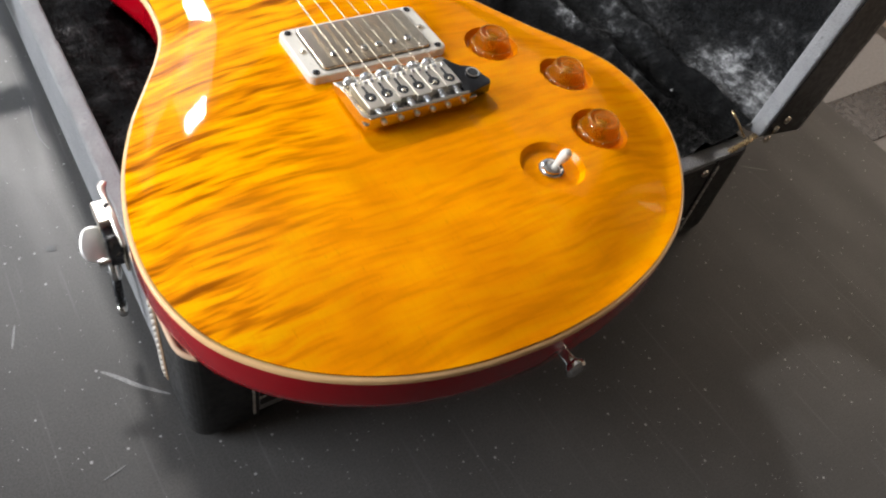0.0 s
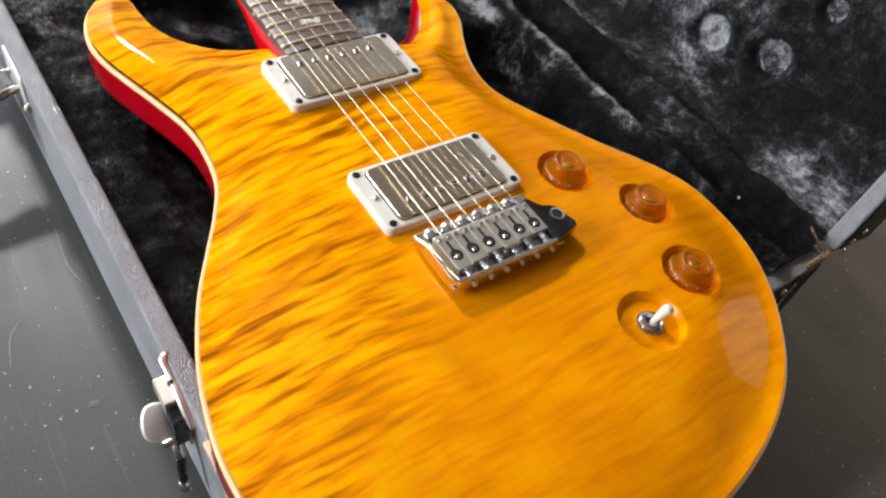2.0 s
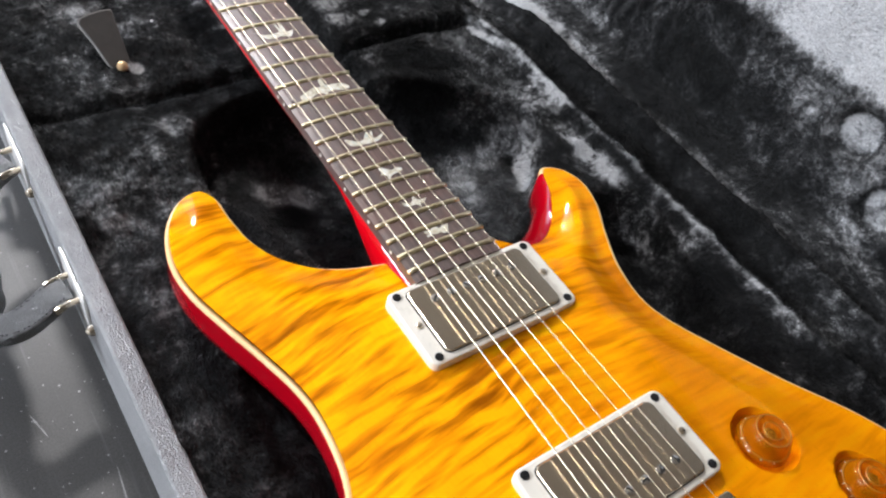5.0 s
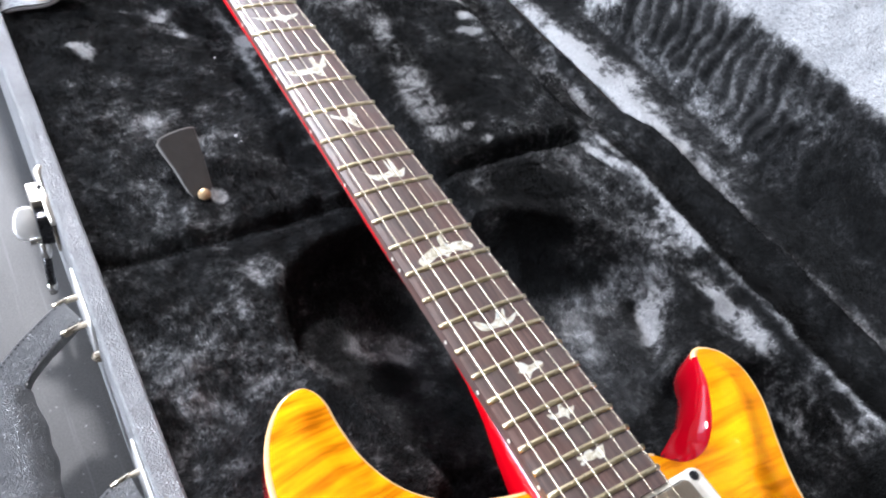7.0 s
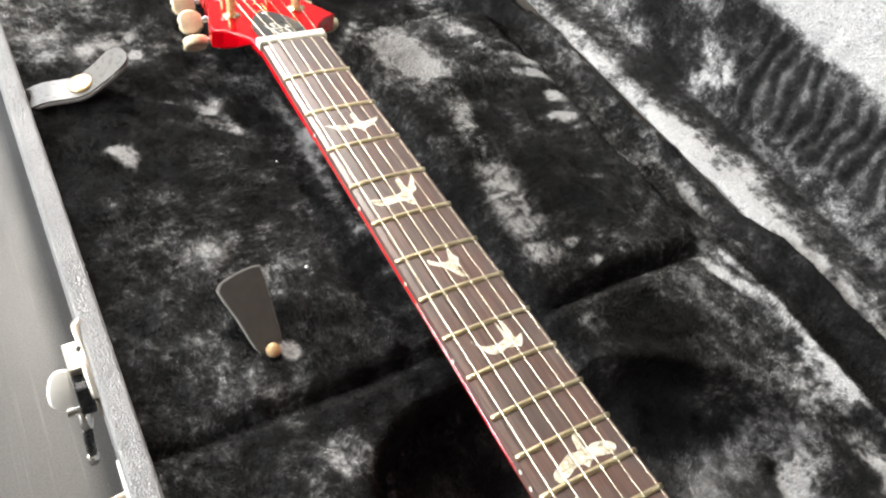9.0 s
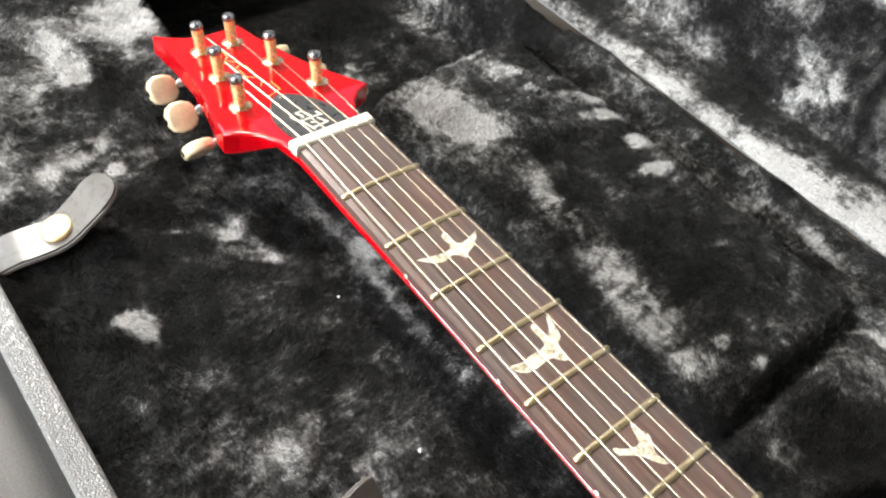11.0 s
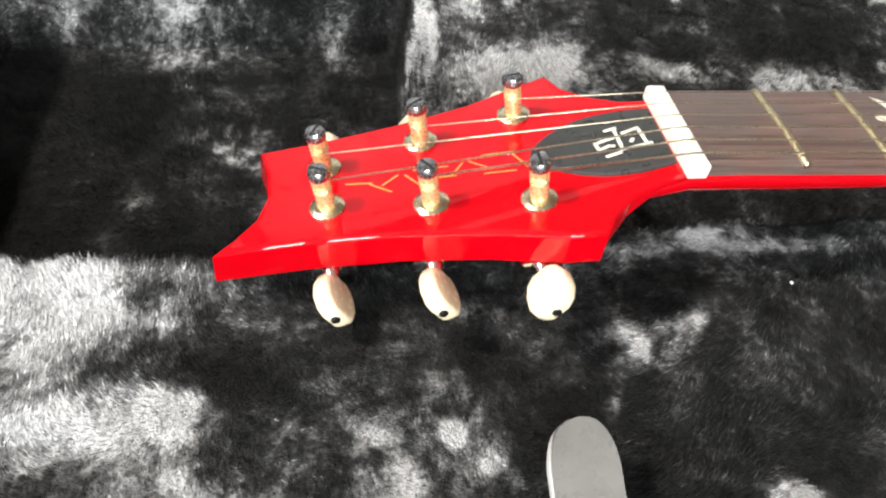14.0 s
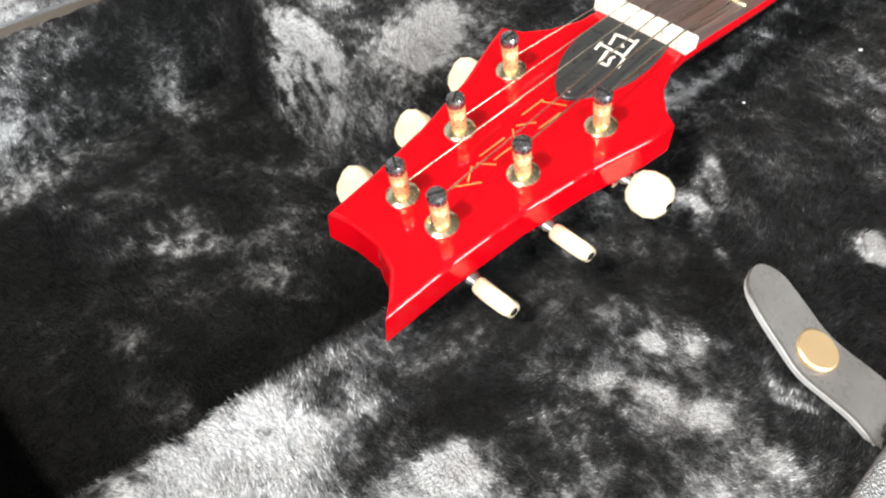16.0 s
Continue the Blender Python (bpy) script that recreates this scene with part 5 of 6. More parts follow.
put("back", rings("back", [(0.0030, ZE - 0.0030), (-0.0001, ZE - 0.0038), (-0.0001, ZE - 0.020), (0.0012, ZE - 0.0265), (0.0045, Z_BACK + 0.0045), (0.0095, Z_BACK + 0.0012), (0.016, Z_BACK)], True, None, scoop), RED_SHADED, guitar, "translucent red lacquered back and sides")

# neck
FY = [0.635 * 2 ** (-n / 12) for n in range(0, 25)]
ZF = 0.1392
FB_END = 0.1705


def half_width(y):
    return 0.0210 + (0.635 - y) / 0.4568 * 0.0070


def board_z(x, y):
    return ZF - x * x / (2 * 0.254)


verts, faces = [], []
NS, NA = 30, 12
for j in range(NS + 1):
    y = 0.672 - (0.672 - 0.150) * j / NS
    hw = half_width(y) + 0.0003 - 0.0008 * smooth01(0.36, 0.30, y)
    depth = 0.0150 + 0.0025 * j / NS + 0.028 * (1 - smooth01(0.195, 0.275, y))
    boxy = 0.8 + 0.35 * smooth01(0.61, 0.50, y) - 0.85 * (1 - smooth01(0.20, 0.27, y))
    for k in range(NA + 1):
        a = math.pi * k / NA
        verts.append((-hw * math.cos(a), y, ZF - 0.0049 - 0.0011 * smooth01(0.40, 0.32, y) - max(0.0, y - 0.636) * 0.30 - depth * max(0.0, math.sin(a)) ** boxy))
for j in range(NS):
    for k in range(NA):
        faces.append((j * (NA + 1) + k, j * (NA + 1) + k + 1, (j + 1) * (NA + 1) + k + 1, (j + 1) * (NA + 1) + k))
    faces.append((j * (NA + 1) + NA, j * (NA + 1), (j + 1) * (NA + 1), (j + 1) * (NA + 1) + NA))
put("neck", mesh_of("neck", verts, faces), RED, guitar, "red lacquered neck")

verts, faces = [], []
for j in range(41):
    y = 0.6365 - (0.6365 - FB_END) * j / 40
    hw = half_width(y)
    low = ZF - 0.0058 - 0.0012 * smooth01(0.61, 0.55, y)
    row = [(-hw, y, low)] + [(x, y, board_z(x, y)) for x in [-hw + 0.0004 + (2 * hw - 0.0008) * k / 8 for k in range(9)]] + [(hw, y, low)]
    row[1] = (row[1][0], y, row[1][2] - 0.0003)
    row[-2] = (row[-2][0], y, row[-2][2] - 0.0003)
    verts += row
for j in range(40):
    for k in range(10):
        faces.append((j * 11 + k, (j + 1) * 11 + k, (j + 1) * 11 + k + 1, j * 11 + k + 1))
faces += [tuple(range(11)), tuple(40 * 11 + k for k in reversed(range(11)))]
board = put("fretboard", mesh_of("fretboard", verts, faces, False), ROSE, guitar, "dark rosewood fretboard with open grain")
for n in range(1, 23):
    y = FY[n]
    hw = half_width(y) - 0.0002
    v, f = tube([(x, y, board_z(x, y) - 0.0001) for x in [-hw + 2 * hw * k / 10 for k in range(11)]], 0.0014, 8)
    put("fret", mesh_of("fret", v, f), FRETWIRE, board)
dots = [(FY[n] + FY[n - 1]) / 2 for n in (3, 5, 7, 9, 15, 17, 19, 21)] + [(FY[12] + FY[11]) / 2 - 0.004, (FY[12] + FY[11]) / 2 + 0.004]
for y in dots:
    turned("side_dot", [(0.00105, 0), (0.00105, 0.0003)], WHITE_INK, board, pose(-half_width(y) - 0.0003, y, ZF - 0.0030, 0, -90, 0), segments=12)

# bird inlays: outlines in millimetres from the middle of their fret's field
def inlay(n, outline):
    yc = (FY[n] + FY[n - 1]) / 2
    pts = [(x / 1000, yc + y / 1000) for x, y in spline(outline, 3)]
    part("inlay", prism(pts, lambda x, y: board_z(x, y) - 0.0004, lambda x, y: board_z(x, y) + 0.00012), PEARL, board, "pearly bird-shaped inlay")


inlay(3, [(-15.1, 2.9), (-10.5, 1.7), (-4.6, 0.2), (0.0, 0.0), (2.2, 1.9), (2.0, 7.0), (3.8, 8.9), (5.2, 7.5), (5.6, 1.4), (8.3, 0.3), (12.9, 1.1), (18.0, 2.9), (15.0, -1.0), (10.9, -4.0), (6.7, -5.4), (4.1, -7.6), (2.8, -5.4), (-0.5, -3.1), (-5.5, -4.2), (-9.8, -2.6), (-12.2, -0.1)])
inlay(5, [(-17.0, 1.7), (-12.2, 0.2), (-7.0, 0.6), (-0.8, 0.4), (2.0, 2.3), (2.2, 9.2), (3.6, 11.2), (5.2, 10.0), (5.3, 4.2), (8.3, 5.5), (11.9, 10.8), (12.6, 8.9), (11.3, 3.6), (9.8, 0.2), (6.3, -2.1), (5.5, -9.1), (2.1, -8.1), (0.1, -5.4), (-3.0, -4.8), (-7.5, -5.1), (-12.8, -4.5), (-16.1, -1.7)])
inlay(7, [(-8.6, 7.8), (-5.5, 5.3), (-1.2, 3.3), (1.7, 4.0), (3.8, 9.9), (5.5, 10.9), (5.0, 6.4), (6.7, 5.5), (6.8, 2.7), (3.5, -2.8), (4.2, -6.2), (6.5, -9.0), (2.7, -7.6), (0.4, -4.8), (-1.9, -0.8), (-5.6, 2.3), (-8.8, 4.7)])
inlay(9, [(-13.6, 5.4), (-10.9, 1.3), (-6.9, -0.7), (-1.3, -1.1), (2.7, 0.9), (2.7, 8.9), (3.7, 8.0), (4.4, 2.8), (5.5, 8.6), (7.0, 8.9), (7.5, 1.8), (7.9, -1.5), (12.0, -0.1), (11.0, -3.0), (7.9, -6.7), (6.2, -5.8), (3.4, -5.7), (0.3, -4.8), (-2.7, -6.3), (-6.7, -5.6), (-9.3, -3.7), (-10.9, -0.1)])
inlay(12, [(-15.6, -4.5), (-13.4, -2.5), (-8.8, -0.5), (-3.6, 1.3), (0.7, 0.5), (1.6, 5.8), (3.5, 8.3), (5.2, 7.8), (4.4, 3.2), (5.3, 0.2), (8.5, 1.0), (14.7, -0.1), (18.5, -2.8), (18.1, -5.1), (14.9, -6.3), (9.9, -5.6), (6.2, -5.0), (2.9, -6.0), (1.1, -7.7), (-0.8, -5.3), (-4.9, -5.3), (-10.4, -7.5), (-14.7, -7.9)])
inlay(15, [(-9.3, 3.7), (-6.0, 1.3), (-1.7, -0.9), (1.6, 0.4), (5.7, 5.4), (6.8, 5.3), (5.1, 0.8), (8.5, 4.7), (9.6, 4.6), (7.5, -1.0), (11.0, -0.6), (15.9, 1.0), (11.8, -2.6), (7.4, -4.4), (3.2, -4.5), (-0.5, -4.0), (-4.7, -4.1), (-8.4, -2.3), (-9.5, 0.9)])
inlay(17, [(-3.7, 4.8), (-0.7, 4.2), (2.6, 0.9), (7.2, 1.9), (9.7, -0.1), (8.6, -1.8), (4.4, -2.1), (1.6, -2.6), (-1.8, -5.3), (-1.7, -2.2), (-3.4, -0.8), (-5.2, -0.4), (-3.3, 1.5)])
inlay(19, [(-5.6, 2.5), (-2.6, 1.1), (0.6, 1.3), (1.9, 4.1), (3.9, 4.1), (4.2, 1.6), (6.5, 1.0), (9.3, 1.0), (7.0, -1.5), (3.9, -2.2), (3.4, -4.3), (2.2, -1.8), (-1.2, -1.2), (-4.6, -0.6)])
inlay(21, [(-5.5, 3.4), (-2.9, 2.7), (0.4, 4.0), (2.5, 3.7), (3.4, 2.3), (6.6, 3.3), (8.4, 3.2), (9.9, 3.3), (8.3, 0.6), (7.2, -1.6), (4.2, -2.0), (3.1, -0.8), (0.6, -1.0), (-2.4, -0.2), (-4.7, -1.2), (-6.2, -0.3), (-4.3, 1.0), (-5.8, 1.9)])

part("nut", prism([(-0.0224, 0.6352), (0.0224, 0.6352), (0.0224, 0.6420), (-0.0224, 0.6420)], ZF - 0.006, lambda x, y: ZF + 0.0032 - x * x * 2.0 - ((y - 0.6385) / 0.0032) ** 2 * 0.0008, 0.0019, 4), BONE, guitar, "white bone nut", smooth=False)

# headstock, in the plane that leans back from the nut
HS = [(-0.0212, 0.6405), (-0.0225, 0.650), (-0.0270, 0.661), (-0.0340, 0.6685), (-0.0405, 0.6725), (-0.0388, 0.684), (-0.0322, 0.706), (-0.0265, 0.734), (-0.0232, 0.765), (-0.0218, 0.7945),
      (-0.0165, 0.7885), (-0.0085, 0.7810), (0.002, 0.7772), (0.0135, 0.7775), (0.0258, 0.7800), (0.0272, 0.757), (0.0300, 0.731), (0.0350, 0.704), (0.0420, 0.684), (0.0455, 0.6725), (0.0365, 0.6685), (0.0290, 0.661), (0.0230, 0.650), (0.0212, 0.6405)]


def head_z(x, y):
    return 0.1352 - (y - 0.638) * 0.2


slab_bm = prism(HS, lambda x, y: head_z(x, y) - 0.0035 - 0.0105 * smooth01(0.645, 0.672, y), head_z, 0.0018, 8)
for f in slab_bm.faces:
    f.smooth = len(f.verts) == 4 and f.calc_area() < 8e-6
head = part("headstock", slab_bm, RED, guitar, "red lacquered headstock with pointed tips")
TR = spline([(-0.0150, 0.6430), (-0.0165, 0.655), (-0.0150, 0.669), (-0.0085, 0.682), (-0.001, 0.6885), (0.0075, 0.682), (0.0140, 0.669), (0.0155, 0.655), (0.0145, 0.6430)], 4, False)
cover = part("truss_rod_cover", prism(TR, lambda x, y: head_z(x, y) - 0.0004, lambda x, y: head_z(x, y) + 0.0014, 0.0003, 1), COVER, guitar, "matt charcoal truss rod cover")
turned("screw", [(0.0014, 0), (0.0012, 0.0006), (0.0003, 0.0008)], CHROME, cover, pose(-0.001, 0.6845, head_z(0, 0.6845) + 0.0012), segments=12)


def head_strip(name, pts, width, mat, parent, lift, label=""):
    """A flat line of ink on the headstock's face."""
    line = spline([(*p, 0) for p in pts], 5, False) if len(pts) > 2 else [(*p, 0) for p in pts]
    verts, faces = [], []
    for i, p in enumerate(line):
        a, b = Vector(line[max(i - 1, 0)]), Vector(line[min(i + 1, len(line) - 1)])
        d = (b - a).normalized()
        s = Vector((-d.y, d.x, 0)) * width / 2
        for q in (Vector(p) + s, Vector(p) - s):
            verts.append((q.x, q.y, head_z(q.x, q.y) + lift))
    for i in range(len(line) - 1):
        faces.append((2 * i, 2 * i + 1, 2 * i + 3, 2 * i + 2))
    return put(name, mesh_of(name, verts, faces), mat, parent, label)


# maker's mark, as plain strokes
for x0, y0, x1, y1 in ((6.0, 0.6582, -5.6, 0.6582), (5.3, 0.6618, 6.2, 0.6571), (4.9, 0.6503, -4.4, 0.6495), (2.8, 0.6565, 4.7, 0.6498), (-5.6, 0.6594, -4.0, 0.6475), (-0.5, 0.6667, 1.2, 0.6594),
                       (0.0, 0.6664, -4.2, 0.6659), (-4.0, 0.6659, -2.3, 0.6616), (-7.8, 0.6647, -6.5, 0.6588), (-3.4, 0.6613, -2.3, 0.6605), (-2.3, 0.6546, -0.5, 0.6532)):
    head_strip("mark_stroke", [(x0 / 1000, y0), (x1 / 1000, y1)], 0.0013, WHITE_INK, cover, 0.0016)
# written line, as plain thin bars
for x0, y0, x1, y1 in ((-5.0, 0.690, 3.5, 0.694), (4.0, 0.693, 4.6, 0.704), (-5.6, 0.694, -4.8, 0.705), (-2.0, 0.703, 2.6, 0.709), (2.4, 0.711, -3.6, 0.716), (-3.4, 0.714, -2.6, 0.726), (1.8, 0.716, 2.6, 0.728), (-4.6, 0.727, 1.0, 0.731), (1.6, 0.733, -2.6, 0.739), (-6.4, 0.736, -1.0, 0.743), (-0.6, 0.742, 1.0, 0.751)):
    head_strip("ink_bar", [(x0 / 1000, y0), (x1 / 1000, y1)], 0.0006, GOLD, head, 0.0003, "thin gold ink bar")

POSTS = [(-1, 0.0212, 0.690), (-1, 0.0150, 0.724), (-1, 0.0090, 0.7575), (1, 0.0240, 0.689), (1, 0.0172, 0.7235), (1, 0.0108, 0.7577)]
SIDE = {0.690: 0.0372, 0.724: 0.0285, 0.7575: 0.0240, 0.689: 0.0400, 0.7235: 0.0315, 0.7577: 0.0272}
BTURN = (45, -60, -65, -45, -45, -45)
BX = (0.0465, 0.0395, 0.0348, 0.048, 0.0435, 0.0390)
HTILT = -math.degrees(math.atan(0.2))
for k, (s, x, y) in enumerate(POSTS):
    t = new("tuner")
    t.parent = guitar
    t.matrix_basis = pose(s * x, y, head_z(0, y), HTILT, 0, 0)
    turned("washer", [(0.0060, -0.0002), (0.0060, 0.0008), (0.0046, 0.0016), (0.0034, 0.0018)], WASHER, t, pose(0, 0, 0), "pale brass bushing", 24)
    turned("post", [(0.0030, 0), (0.0030, 0.0055), (0.0026, 0.0072), (0.0026, 0.0090), (0.0031, 0.0105), (0.0031, 0.0128)], POSTM, t, pose(0, 0, 0.0012), "brass string post", 20)
    turned("post_cap", [(0.0034, 0), (0.0036, 0.0008), (0.0036, 0.0024), (0.0030, 0.0034), (0.0010, 0.0037)], CAPM, t, pose(0, 0, 0.0140), "slotted dark post cap", 20)
    wind = [(0.0029 * math.cos(0.7 * q), 0.0029 * math.sin(0.7 * q), 0.0080 + 0.0050 * q / 40) for q in range(41)]
    v, f = tube(wind, 0.0004, 5)
    put("string_winding", mesh_of("string_winding", v, f), POSTM, t)
    part("cap_slot", box((-0.0028, -0.0004, 0.0173), (0.0028, 0.0004, 0.01778)), HOLE, t, "", pose(0, 0, 0, 0, 0, 30 * k))
    reach = SIDE[y] - x
    part("gear_housing", box((min(s * -0.007, s * (reach - 0.002)), -0.0060, -0.0205), (max(s * -0.007, s * (reach - 0.002)), 0.0095, -0.0142), 0.0012), CHROME, t)
    bx = BX[k] - x
    v, f = tube([(s * (reach - 0.010), 0.0022, -0.0165), (s * (bx - 0.0105), 0.0022, -0.0165), (s * (bx - 0.0092), 0.0022, -0.0165), (s * (bx - 0.004), 0.0022, -0.0165)], [0.0030, 0.0036, 0.0026, 0.0024], 14)
    put("shaft", mesh_of("shaft", v, f), CHROME, t)
    ring = [(-0.0083, -0.0035), (-0.0062, -0.0066), (-0.0022, -0.0084), (0.0028, -0.0084), (0.0066, -0.0064), (0.0083, -0.0032), (0.0083, 0.0032), (0.0066, 0.0064), (0.0028, 0.0084), (-0.0022, 0.0084), (-0.0062, 0.0066), (-0.0083, 0.0035)]
    bm = prism(ring, -0.0032, 0.0032, 0.0020, 4)
    b = part("button", bm, BUTTON, t, "ivory coloured tuner button", pose(s * bx, 0.0022, -0.0165, 0, 0, 0 if s > 0 else 180) @ pose(0, 0, 0, BTURN[k], 0, 0), True)
    turned("button_screw", [(0.0017, 0), (0.0015, 0.0005)], BLACK, b, pose(0.0082, 0, 0, 0, 90, 0), segments=12)

# strings
SX0 = [-0.0260 + 0.0104 * i for i in range(6)]
SXN = [-0.0172 + 0.00688 * i for i in range(6)]
GAUGE = [0.00043, 0.00036, 0.00030, 0.00024, 0.00020, 0.00018]
ORDER = [0, 1, 2, 5, 4, 3]
SZ0 = 0.1425
for i in range(6):
    s, px, py = POSTS[ORDER[i]]
    zn = ZF + 0.0016
    post = (s * px - s * 0.0031, py, head_z(0, py) + 0.0095)
    pts = [(SX0[i], -0.0112, SZ0 - 0.0022), (SX0[i], -0.002, SZ0 - 0.0003), (SX0[i], 0.001, SZ0), (SXN[i], 0.6355, zn), (SXN[i], 0.6415, zn - 0.0004), post, (s * px, py + 0.0033, post[2] + 0.0002), (s * px + s * 0.0032, py, post[2] + 0.0004)]
    v, f = tube(pts, GAUGE[i], 8)
    put("string", mesh_of("string", v, f), STEEL, guitar, "steel guitar string")


def pickup(yc, pole_side):
    zb = top_z(0, yc)
    p = new("pickup")
    p.parent = guitar
    p.matrix_basis = pose(0, yc, zb)
    top = 0.1368 - zb
    bm = prism(rounded_rect(0.0462, 0.0235, 0.0045), -0.006, top, 0.0012, 2)
    part("mounting_ring", bm, CREAM, p, "cream plastic mounting ring")
    ct = top + 0.0019
    part("cover", prism(rounded_rect(0.0366, 0.0199, 0.0035), top - 0.002, ct, 0.0008, 3), NICKEL, p, "worn nickel pickup cover")
    part("cover_gap", prism(rounded_rect(0.0371, 0.0204, 0.004), top - 0.004, top + 0.0002), HOLE, p)
    for i in range(6):
        x = -0.0248 + 0.00992 * i
        q = turned("pole_screw", [(0.0023, 0), (0.0022, 0.0006), (0.0012, 0.0010)], CHROME, p, pose(x, pole_side * 0.0095, ct), segments=16)
        part("slot", box((-0.0021, -0.00035, 0.0009), (0.0021, 0.00035, 0.00112)), HOLE, q, "", pose(0, 0, 0, 0, 0, 35 + 50 * i))
    for sx in (-1, 1):
        for sy in (-1, 1):
            turned("ring_screw", [(0.0023, 0), (0.0021, 0.0006), (0.0008, 0.0009)], BLACK, p, pose(sx * 0.0412, sy * 0.0195, top), segments=14)
        turned("height_screw", [(0.0019, 0), (0.0017, 0.0009), (0.0006, 0.0013)], NICKEL, p, pose(sx * 0.0402, 0, top), segments=14)


pickup(0.0415, -1)
pickup(0.1480, 1)

# tremolo bridge
br = new("bridge")
br.parent = guitar
BZ, BRIDGE_LONG = top_z(0, -0.01), 1.08
br.matrix_basis = pose(0, 0.0095 * (1 - BRIDGE_LONG), BZ) @ Matrix.Diagonal((1, BRIDGE_LONG, 1, 1))
part("base_plate", prism(rounded_rect(0.0374, 0.0182, 0.002, 4, 0, -0.0087), 0.0030, 0.0068, 0.0006), NICKEL, br, "nickel bridge plate")
wall = spline([(-0.0374, 0.0095), (-0.0374, 0.0040), (-0.0376, -0.0150), (-0.0374, -0.0225), (-0.0350, -0.0262), (-0.0310, -0.0272), (0.0, -0.0276), (0.0310, -0.0272)], 5, False)
inner = spline([(0.0310, -0.0250), (0.0, -0.0253), (-0.0300, -0.0248), (-0.0325, -0.0235), (-0.0340, -0.0210), (-0.0345, -0.0150), (-0.0350, 0.0020), (-0.0362, 0.0092)], 5, False)
part("side_wall", prism(wall + inner, 0.0028, lambda x, y: 0.0112 - 0.004 * smooth01(-0.004, 0.009, y), 0.0006), NICKEL, br, "raised nickel rim of the bridge")
arm = [(0.0300, 0.0030), (0.0345, 0.0040), (0.0372, -0.0010), (0.0400, -0.0040), (0.0440, -0.0055), (0.0465, -0.0075), (0.0500, -0.0200), (0.0486, -0.0225), (0.0330, -0.0262), (0.0300, -0.0262)]
part("arm_boss", prism(arm, 0.0028, 0.0100, 0.0007), POLISHED, br, "dark polished tremolo arm boss")
turned("arm_socket", [(0.0042, 0), (0.0042, 0.0010), (0.0030, 0.0012), (0.0028, 0.0002)], CHROME, br, pose(0.0425, -0.0125, 0.0100), segments=20)
turned("arm_hole", [(0.0028, 0), (0.0028, 0.0008)], HOLE, br, pose(0.0425, -0.0125, 0.0106), segments=20)
for i in range(6):
    x = SX0[i]
    back = (-0.0205, -0.0195, -0.0180, -0.0195, -0.0180, -0.0180)[i]
    sd = part("saddle", box((x - 0.00505, back, 0.0066), (x + 0.00505, 0.0015, 0.0110), 0.0005), SADDLE, br)
    part("string_slot", box((x - 0.0008, -0.0100, 0.0109), (x + 0.0008, -0.0030, 0.01112)), HOLE, sd)
    turned("string_hole", [(0.0034, 0), (0.0034, 0.0002)], HOLE, sd, pose(x, -0.0122, 0.01095), segments=18)
    turned("ball_end", [(0.0014, 0), (0.0011, 0.0004), (0.0004, 0.0006)], NICKEL, sd, pose(x, -0.0130, 0.0111), segments=12)
    for dx in (-0.0031, 0.0031):
        turned("height_screw", [(0.0012, 0), (0.0012, 0.0011), (0.0007, 0.0013)], CHROME, sd, pose(x + dx, -0.0012, 0.0108), segments=10)
    s = turned("pivot_screw", [(0.0044, 0), (0.0043, 0.0014), (0.0032, 0.0027), (0.0010, 0.0033)], CHROME, br, pose(x - 0.002, 0.0055, 0.0068), segments=18)
    part("slot", box((-0.0024, -0.00035, 0.0021), (0.0024, 0.00035, 0.0031)), HOLE, s, "", pose(0, 0, 0, 0, 0, 20 + 47 * i))
    part("slot", box((-0.00035, -0.0024, 0.0021), (0.00035, 0.0024, 0.0031)), HOLE, s, "", pose(0, 0, 0, 0, 0, 20 + 47 * i))
    coil = []
    for k in range(34):
        a = k * 1.15
        coil.append((x + 0.0021 * math.cos(a), -0.0252 + (back + 0.0252) * k / 33, 0.0086 + 0.0021 * math.sin(a)))
    v, f = tube(coil, 0.00045, 5)
    put("spring", mesh_of("spring", v, f), CHROME, br)
    v, f = tube([(x, -0.0296, 0.0070), (x, -0.0290, 0.0070), (x, -0.0265, 0.0072), (x, -0.0205, 0.0080)], [0.0009, 0.0015, 0.0015, 0.0013], 12)
    put("intonation_screw", mesh_of("intonation_screw", v, f), SADDLE, br)
# well floor in a darker nickel that carries the shade between the springs
part("screw_well", box((-0.0340, -0.0248, 0.0066), (0.0310, -0.0180, 0.00695)), CAPM, br)


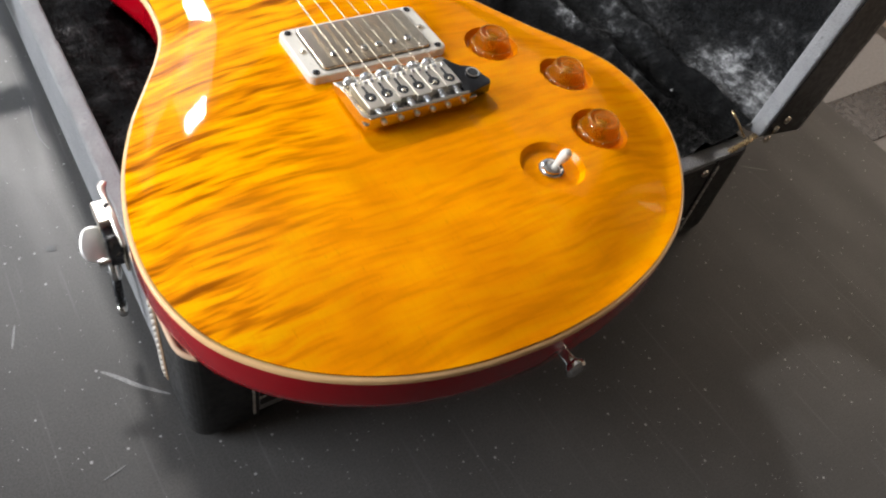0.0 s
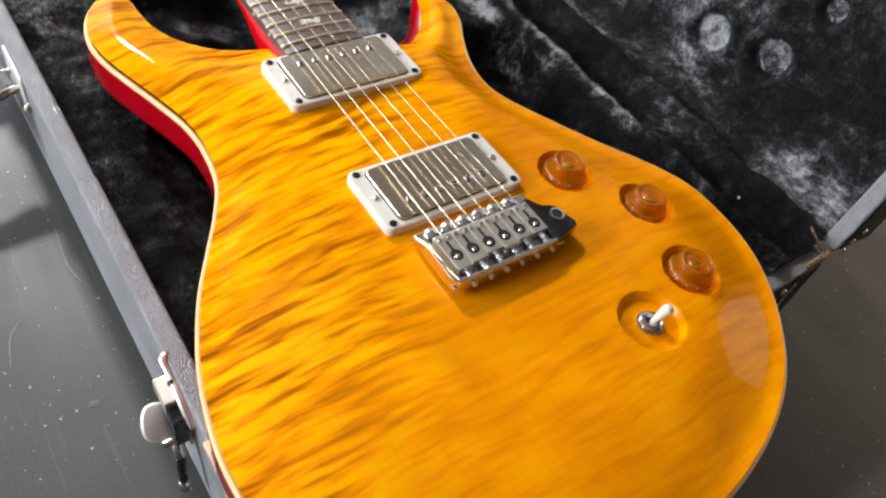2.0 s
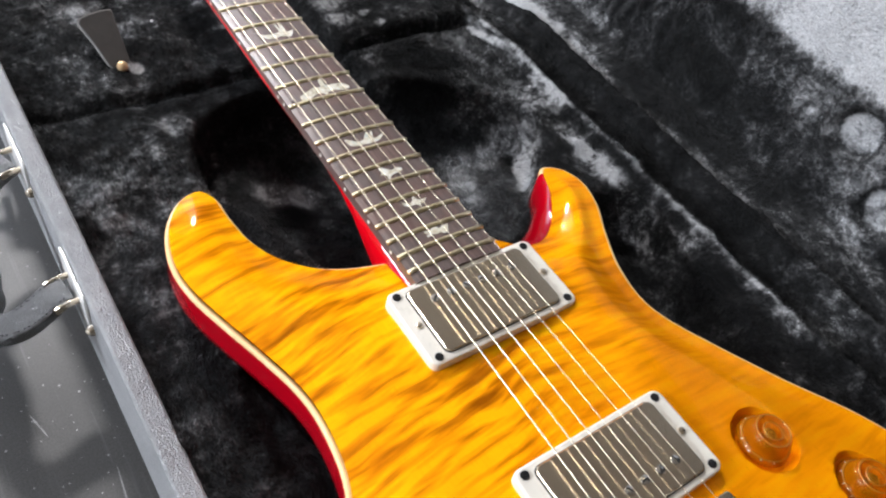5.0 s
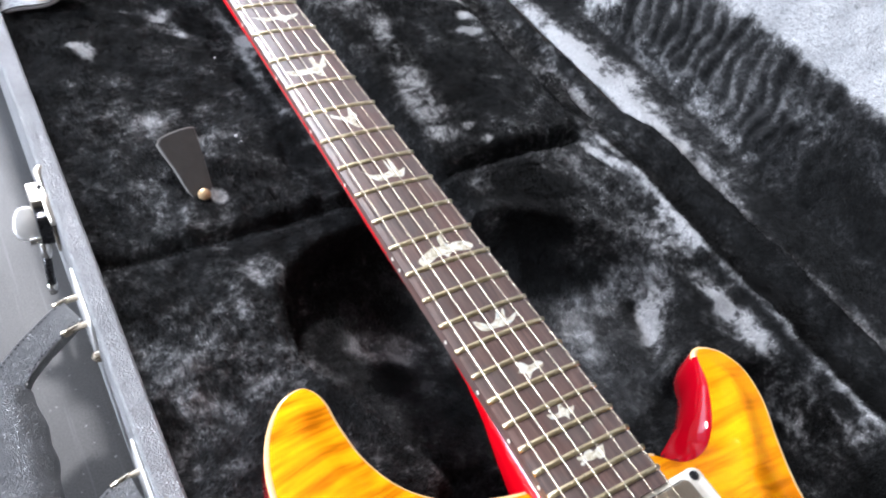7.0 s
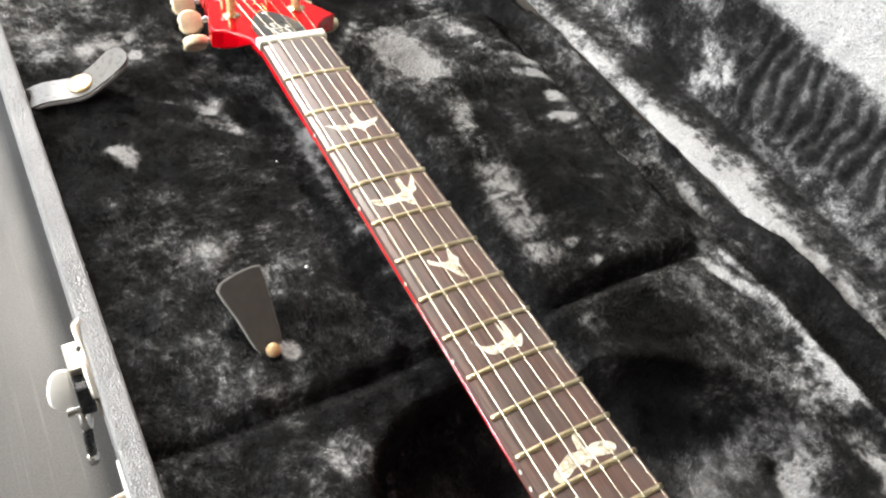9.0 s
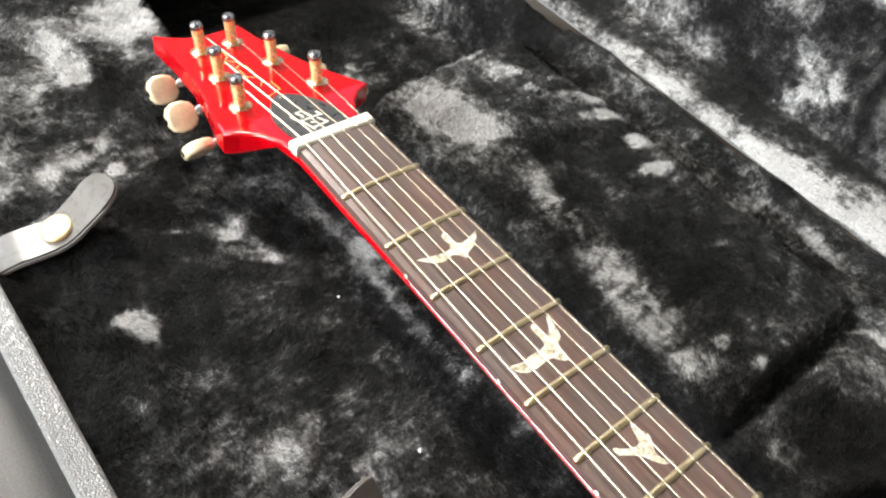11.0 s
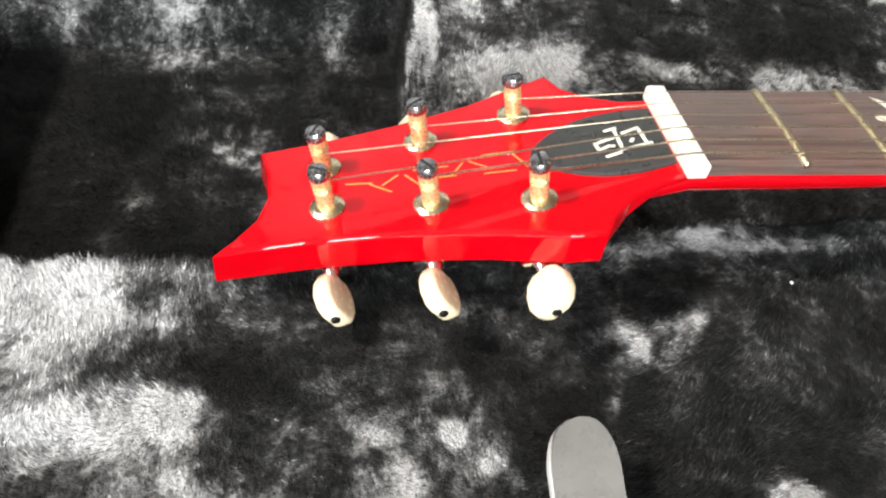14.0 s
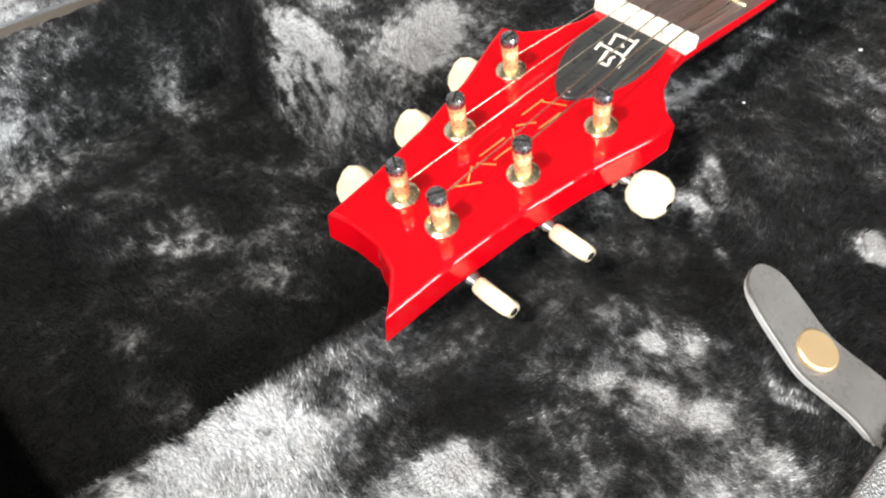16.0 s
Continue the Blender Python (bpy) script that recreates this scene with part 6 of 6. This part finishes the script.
# controls
def control_knob(x, y):
    z = top_z(x, y)
    k = new("control_knob")
    k.parent = guitar
    k.matrix_basis = pose(x, y, z + 0.0008)
    turned("cap", [(0.0132, 0), (0.0138, 0.0010), (0.0136, 0.0022), (0.0127, 0.0036), (0.0117, 0.0047), (0.0111, 0.0062), (0.0107, 0.0092), (0.0099, 0.0111), (0.0087, 0.0120), (0.0077, 0.0121), (0.0072, 0.0115), (0.0050, 0.0113), (0.0045, 0.0119), (0.0028, 0.0123), (0.0008, 0.0124)], AMBER, k, pose(0, 0, 0), "translucent amber plastic knob", 48)
    turned("core", [(0.0034, 0.0004), (0.0034, 0.0088), (0.0020, 0.0098)], BRASS, k, pose(0, 0, 0), "brass core inside", 24)
    # added dark rings in place of the lines that refraction would draw
    for ring, z in ((0.0086, 0.0120), (0.0048, 0.0116), (0.0122, 0.0042)):
        v, f = tube([(ring * math.cos(q), ring * math.sin(q), z) for q in [2 * math.pi * i / 36 for i in range(37)]], 0.0004, 6)
        put("refraction_ring", mesh_of("refraction_ring", v, f), GOLDEN, k, "dark ring standing in for refraction in the knob")
    for i in range(11):
        a = radians(-60 + 30 * i)
        part("number_mark", box((-0.0007, -0.0003, 0), (0.0007, 0.0003, 0.00015)), WHITE_INK, k, "", pose(0.0124 * math.cos(a), 0.0124 * math.sin(a), 0.0037, 0, 52, math.degrees(a)))


for kx, ky in ((0.081, 0.018), (0.112, -0.024), (0.098, -0.075)):
    control_knob(kx, ky)

sw = new("toggle_switch")
sw.parent = guitar
sx, sy = 0.0505, -0.0895
sw.matrix_basis = pose(sx, sy, top_z(sx, sy))
turned("nut_ring", [(0.0074, 0.0002), (0.0074, 0.0012), (0.0062, 0.0014), (0.0062, 0.0034), (0.0055, 0.0040), (0.0040, 0.0042), (0.0037, 0.0026)], CHROME, sw, pose(0, 0, 0), "knurled chrome nut", 28)
turned("toggle", [(0.0014, 0.002), (0.0017, 0.0050), (0.0026, 0.0090), (0.0031, 0.0125), (0.0028, 0.0148), (0.0016, 0.0160), (0.0004, 0.0163)], CREAM, sw, pose(0, 0, 0, 8, 24, 0), "cream toggle tip", 24)

turned("strap_button", [(0.0034, -0.006), (0.0030, 0.004), (0.0034, 0.0085), (0.0058, 0.0105), (0.0062, 0.0125), (0.0050, 0.0140), (0.0015, 0.0144)], CHROME, guitar, pose(-0.002, -0.179, 0.1035, 90, 0, 0), "nickel strap button", 28)

# ---- small marks ----
def scuff(points, width, name="scratch"):
    line = spline([(*p, 0) for p in points], 5, False)
    verts, faces = [], []
    n = len(line)
    for i, p in enumerate(line):
        a, b = Vector(line[max(i - 1, 0)]), Vector(line[min(i + 1, n - 1)])
        d = (b - a).normalized()
        w = width * (0.25 + 0.75 * math.sin(math.pi * (i + 0.5) / n)) / 2
        s = Vector((-d.y, d.x, 0)) * w
        verts += [(p[0] + s.x, p[1] + s.y, 0.0003), (p[0] - s.x, p[1] - s.y, 0.0003)]
    faces = [(2 * i, 2 * i + 1, 2 * i + 3, 2 * i + 2) for i in range(n - 1)]
    put(name, mesh_of(name, verts, faces), SCRATCH, table, "pale scratch in the black surface")


scuff([(-0.178, 0.214), (-0.180, 0.190), (-0.180, 0.176), (-0.177, 0.163)], 0.0012)
scuff([(-0.237, 0.006), (-0.232, 0.022)], 0.0014)
scuff([(-0.198, -0.030), (-0.192, -0.036), (-0.181, -0.049), (-0.168, -0.061)], 0.0026)
for pts, w in (([(-0.232, 0.118), (-0.226, 0.140), (-0.214, 0.150)], 0.0008), ([(-0.205, 0.250), (-0.210, 0.268)], 0.0009), ([(0.330, -0.060), (0.352, -0.075)], 0.0010), ([(-0.262, 0.060), (-0.252, 0.071)], 0.0010), ([(-0.215, -0.095), (-0.203, -0.092)], 0.0008)):
    scuff(pts, w)


def smudge(x, y, r, seed):
    rng = random.Random(seed)
    ring = [(x + r * rng.uniform(0.7, 1.2) * math.cos(a), y + r * 0.75 * rng.uniform(0.7, 1.2) * math.sin(a)) for a in [2 * math.pi * k / 9 for k in range(9)]]
    pts = spline(ring, 4)
    put("smudge", mesh_of("smudge", [(*p, 0.0003) for p in pts], [tuple(range(len(pts)))]), SMUDGE, table, "dull grey smudge on the surface")


smudge(-0.199, 0.072, 0.0036, 1)
smudge(-0.150, -0.085, 0.0030, 2)


def lint(x, y, z, r, seed):
    bm = bmesh.new()
    bmesh.ops.create_icosphere(bm, subdivisions=2, radius=r)
    rng = random.Random(seed)
    for v in bm.verts:
        v.co *= rng.uniform(0.6, 1.25)
        v.co.z *= 0.6
    tagged(part("lint", bm, LINT, None, "small speck of white lint on the plush", pose(x, y, z), True), category="lint", group="lint specks")


for k, (x, y, z, r) in enumerate(((0.247, 0.307, 0.090, 0.0011), (0.227, -0.028, 0.088, 0.0012), (-0.046, 0.500, 0.087, 0.0011), (0.222, -0.050, 0.086, 0.0006), (-0.030, 0.585, 0.088, 0.0007))):
    lint(x, y, z, r, k)
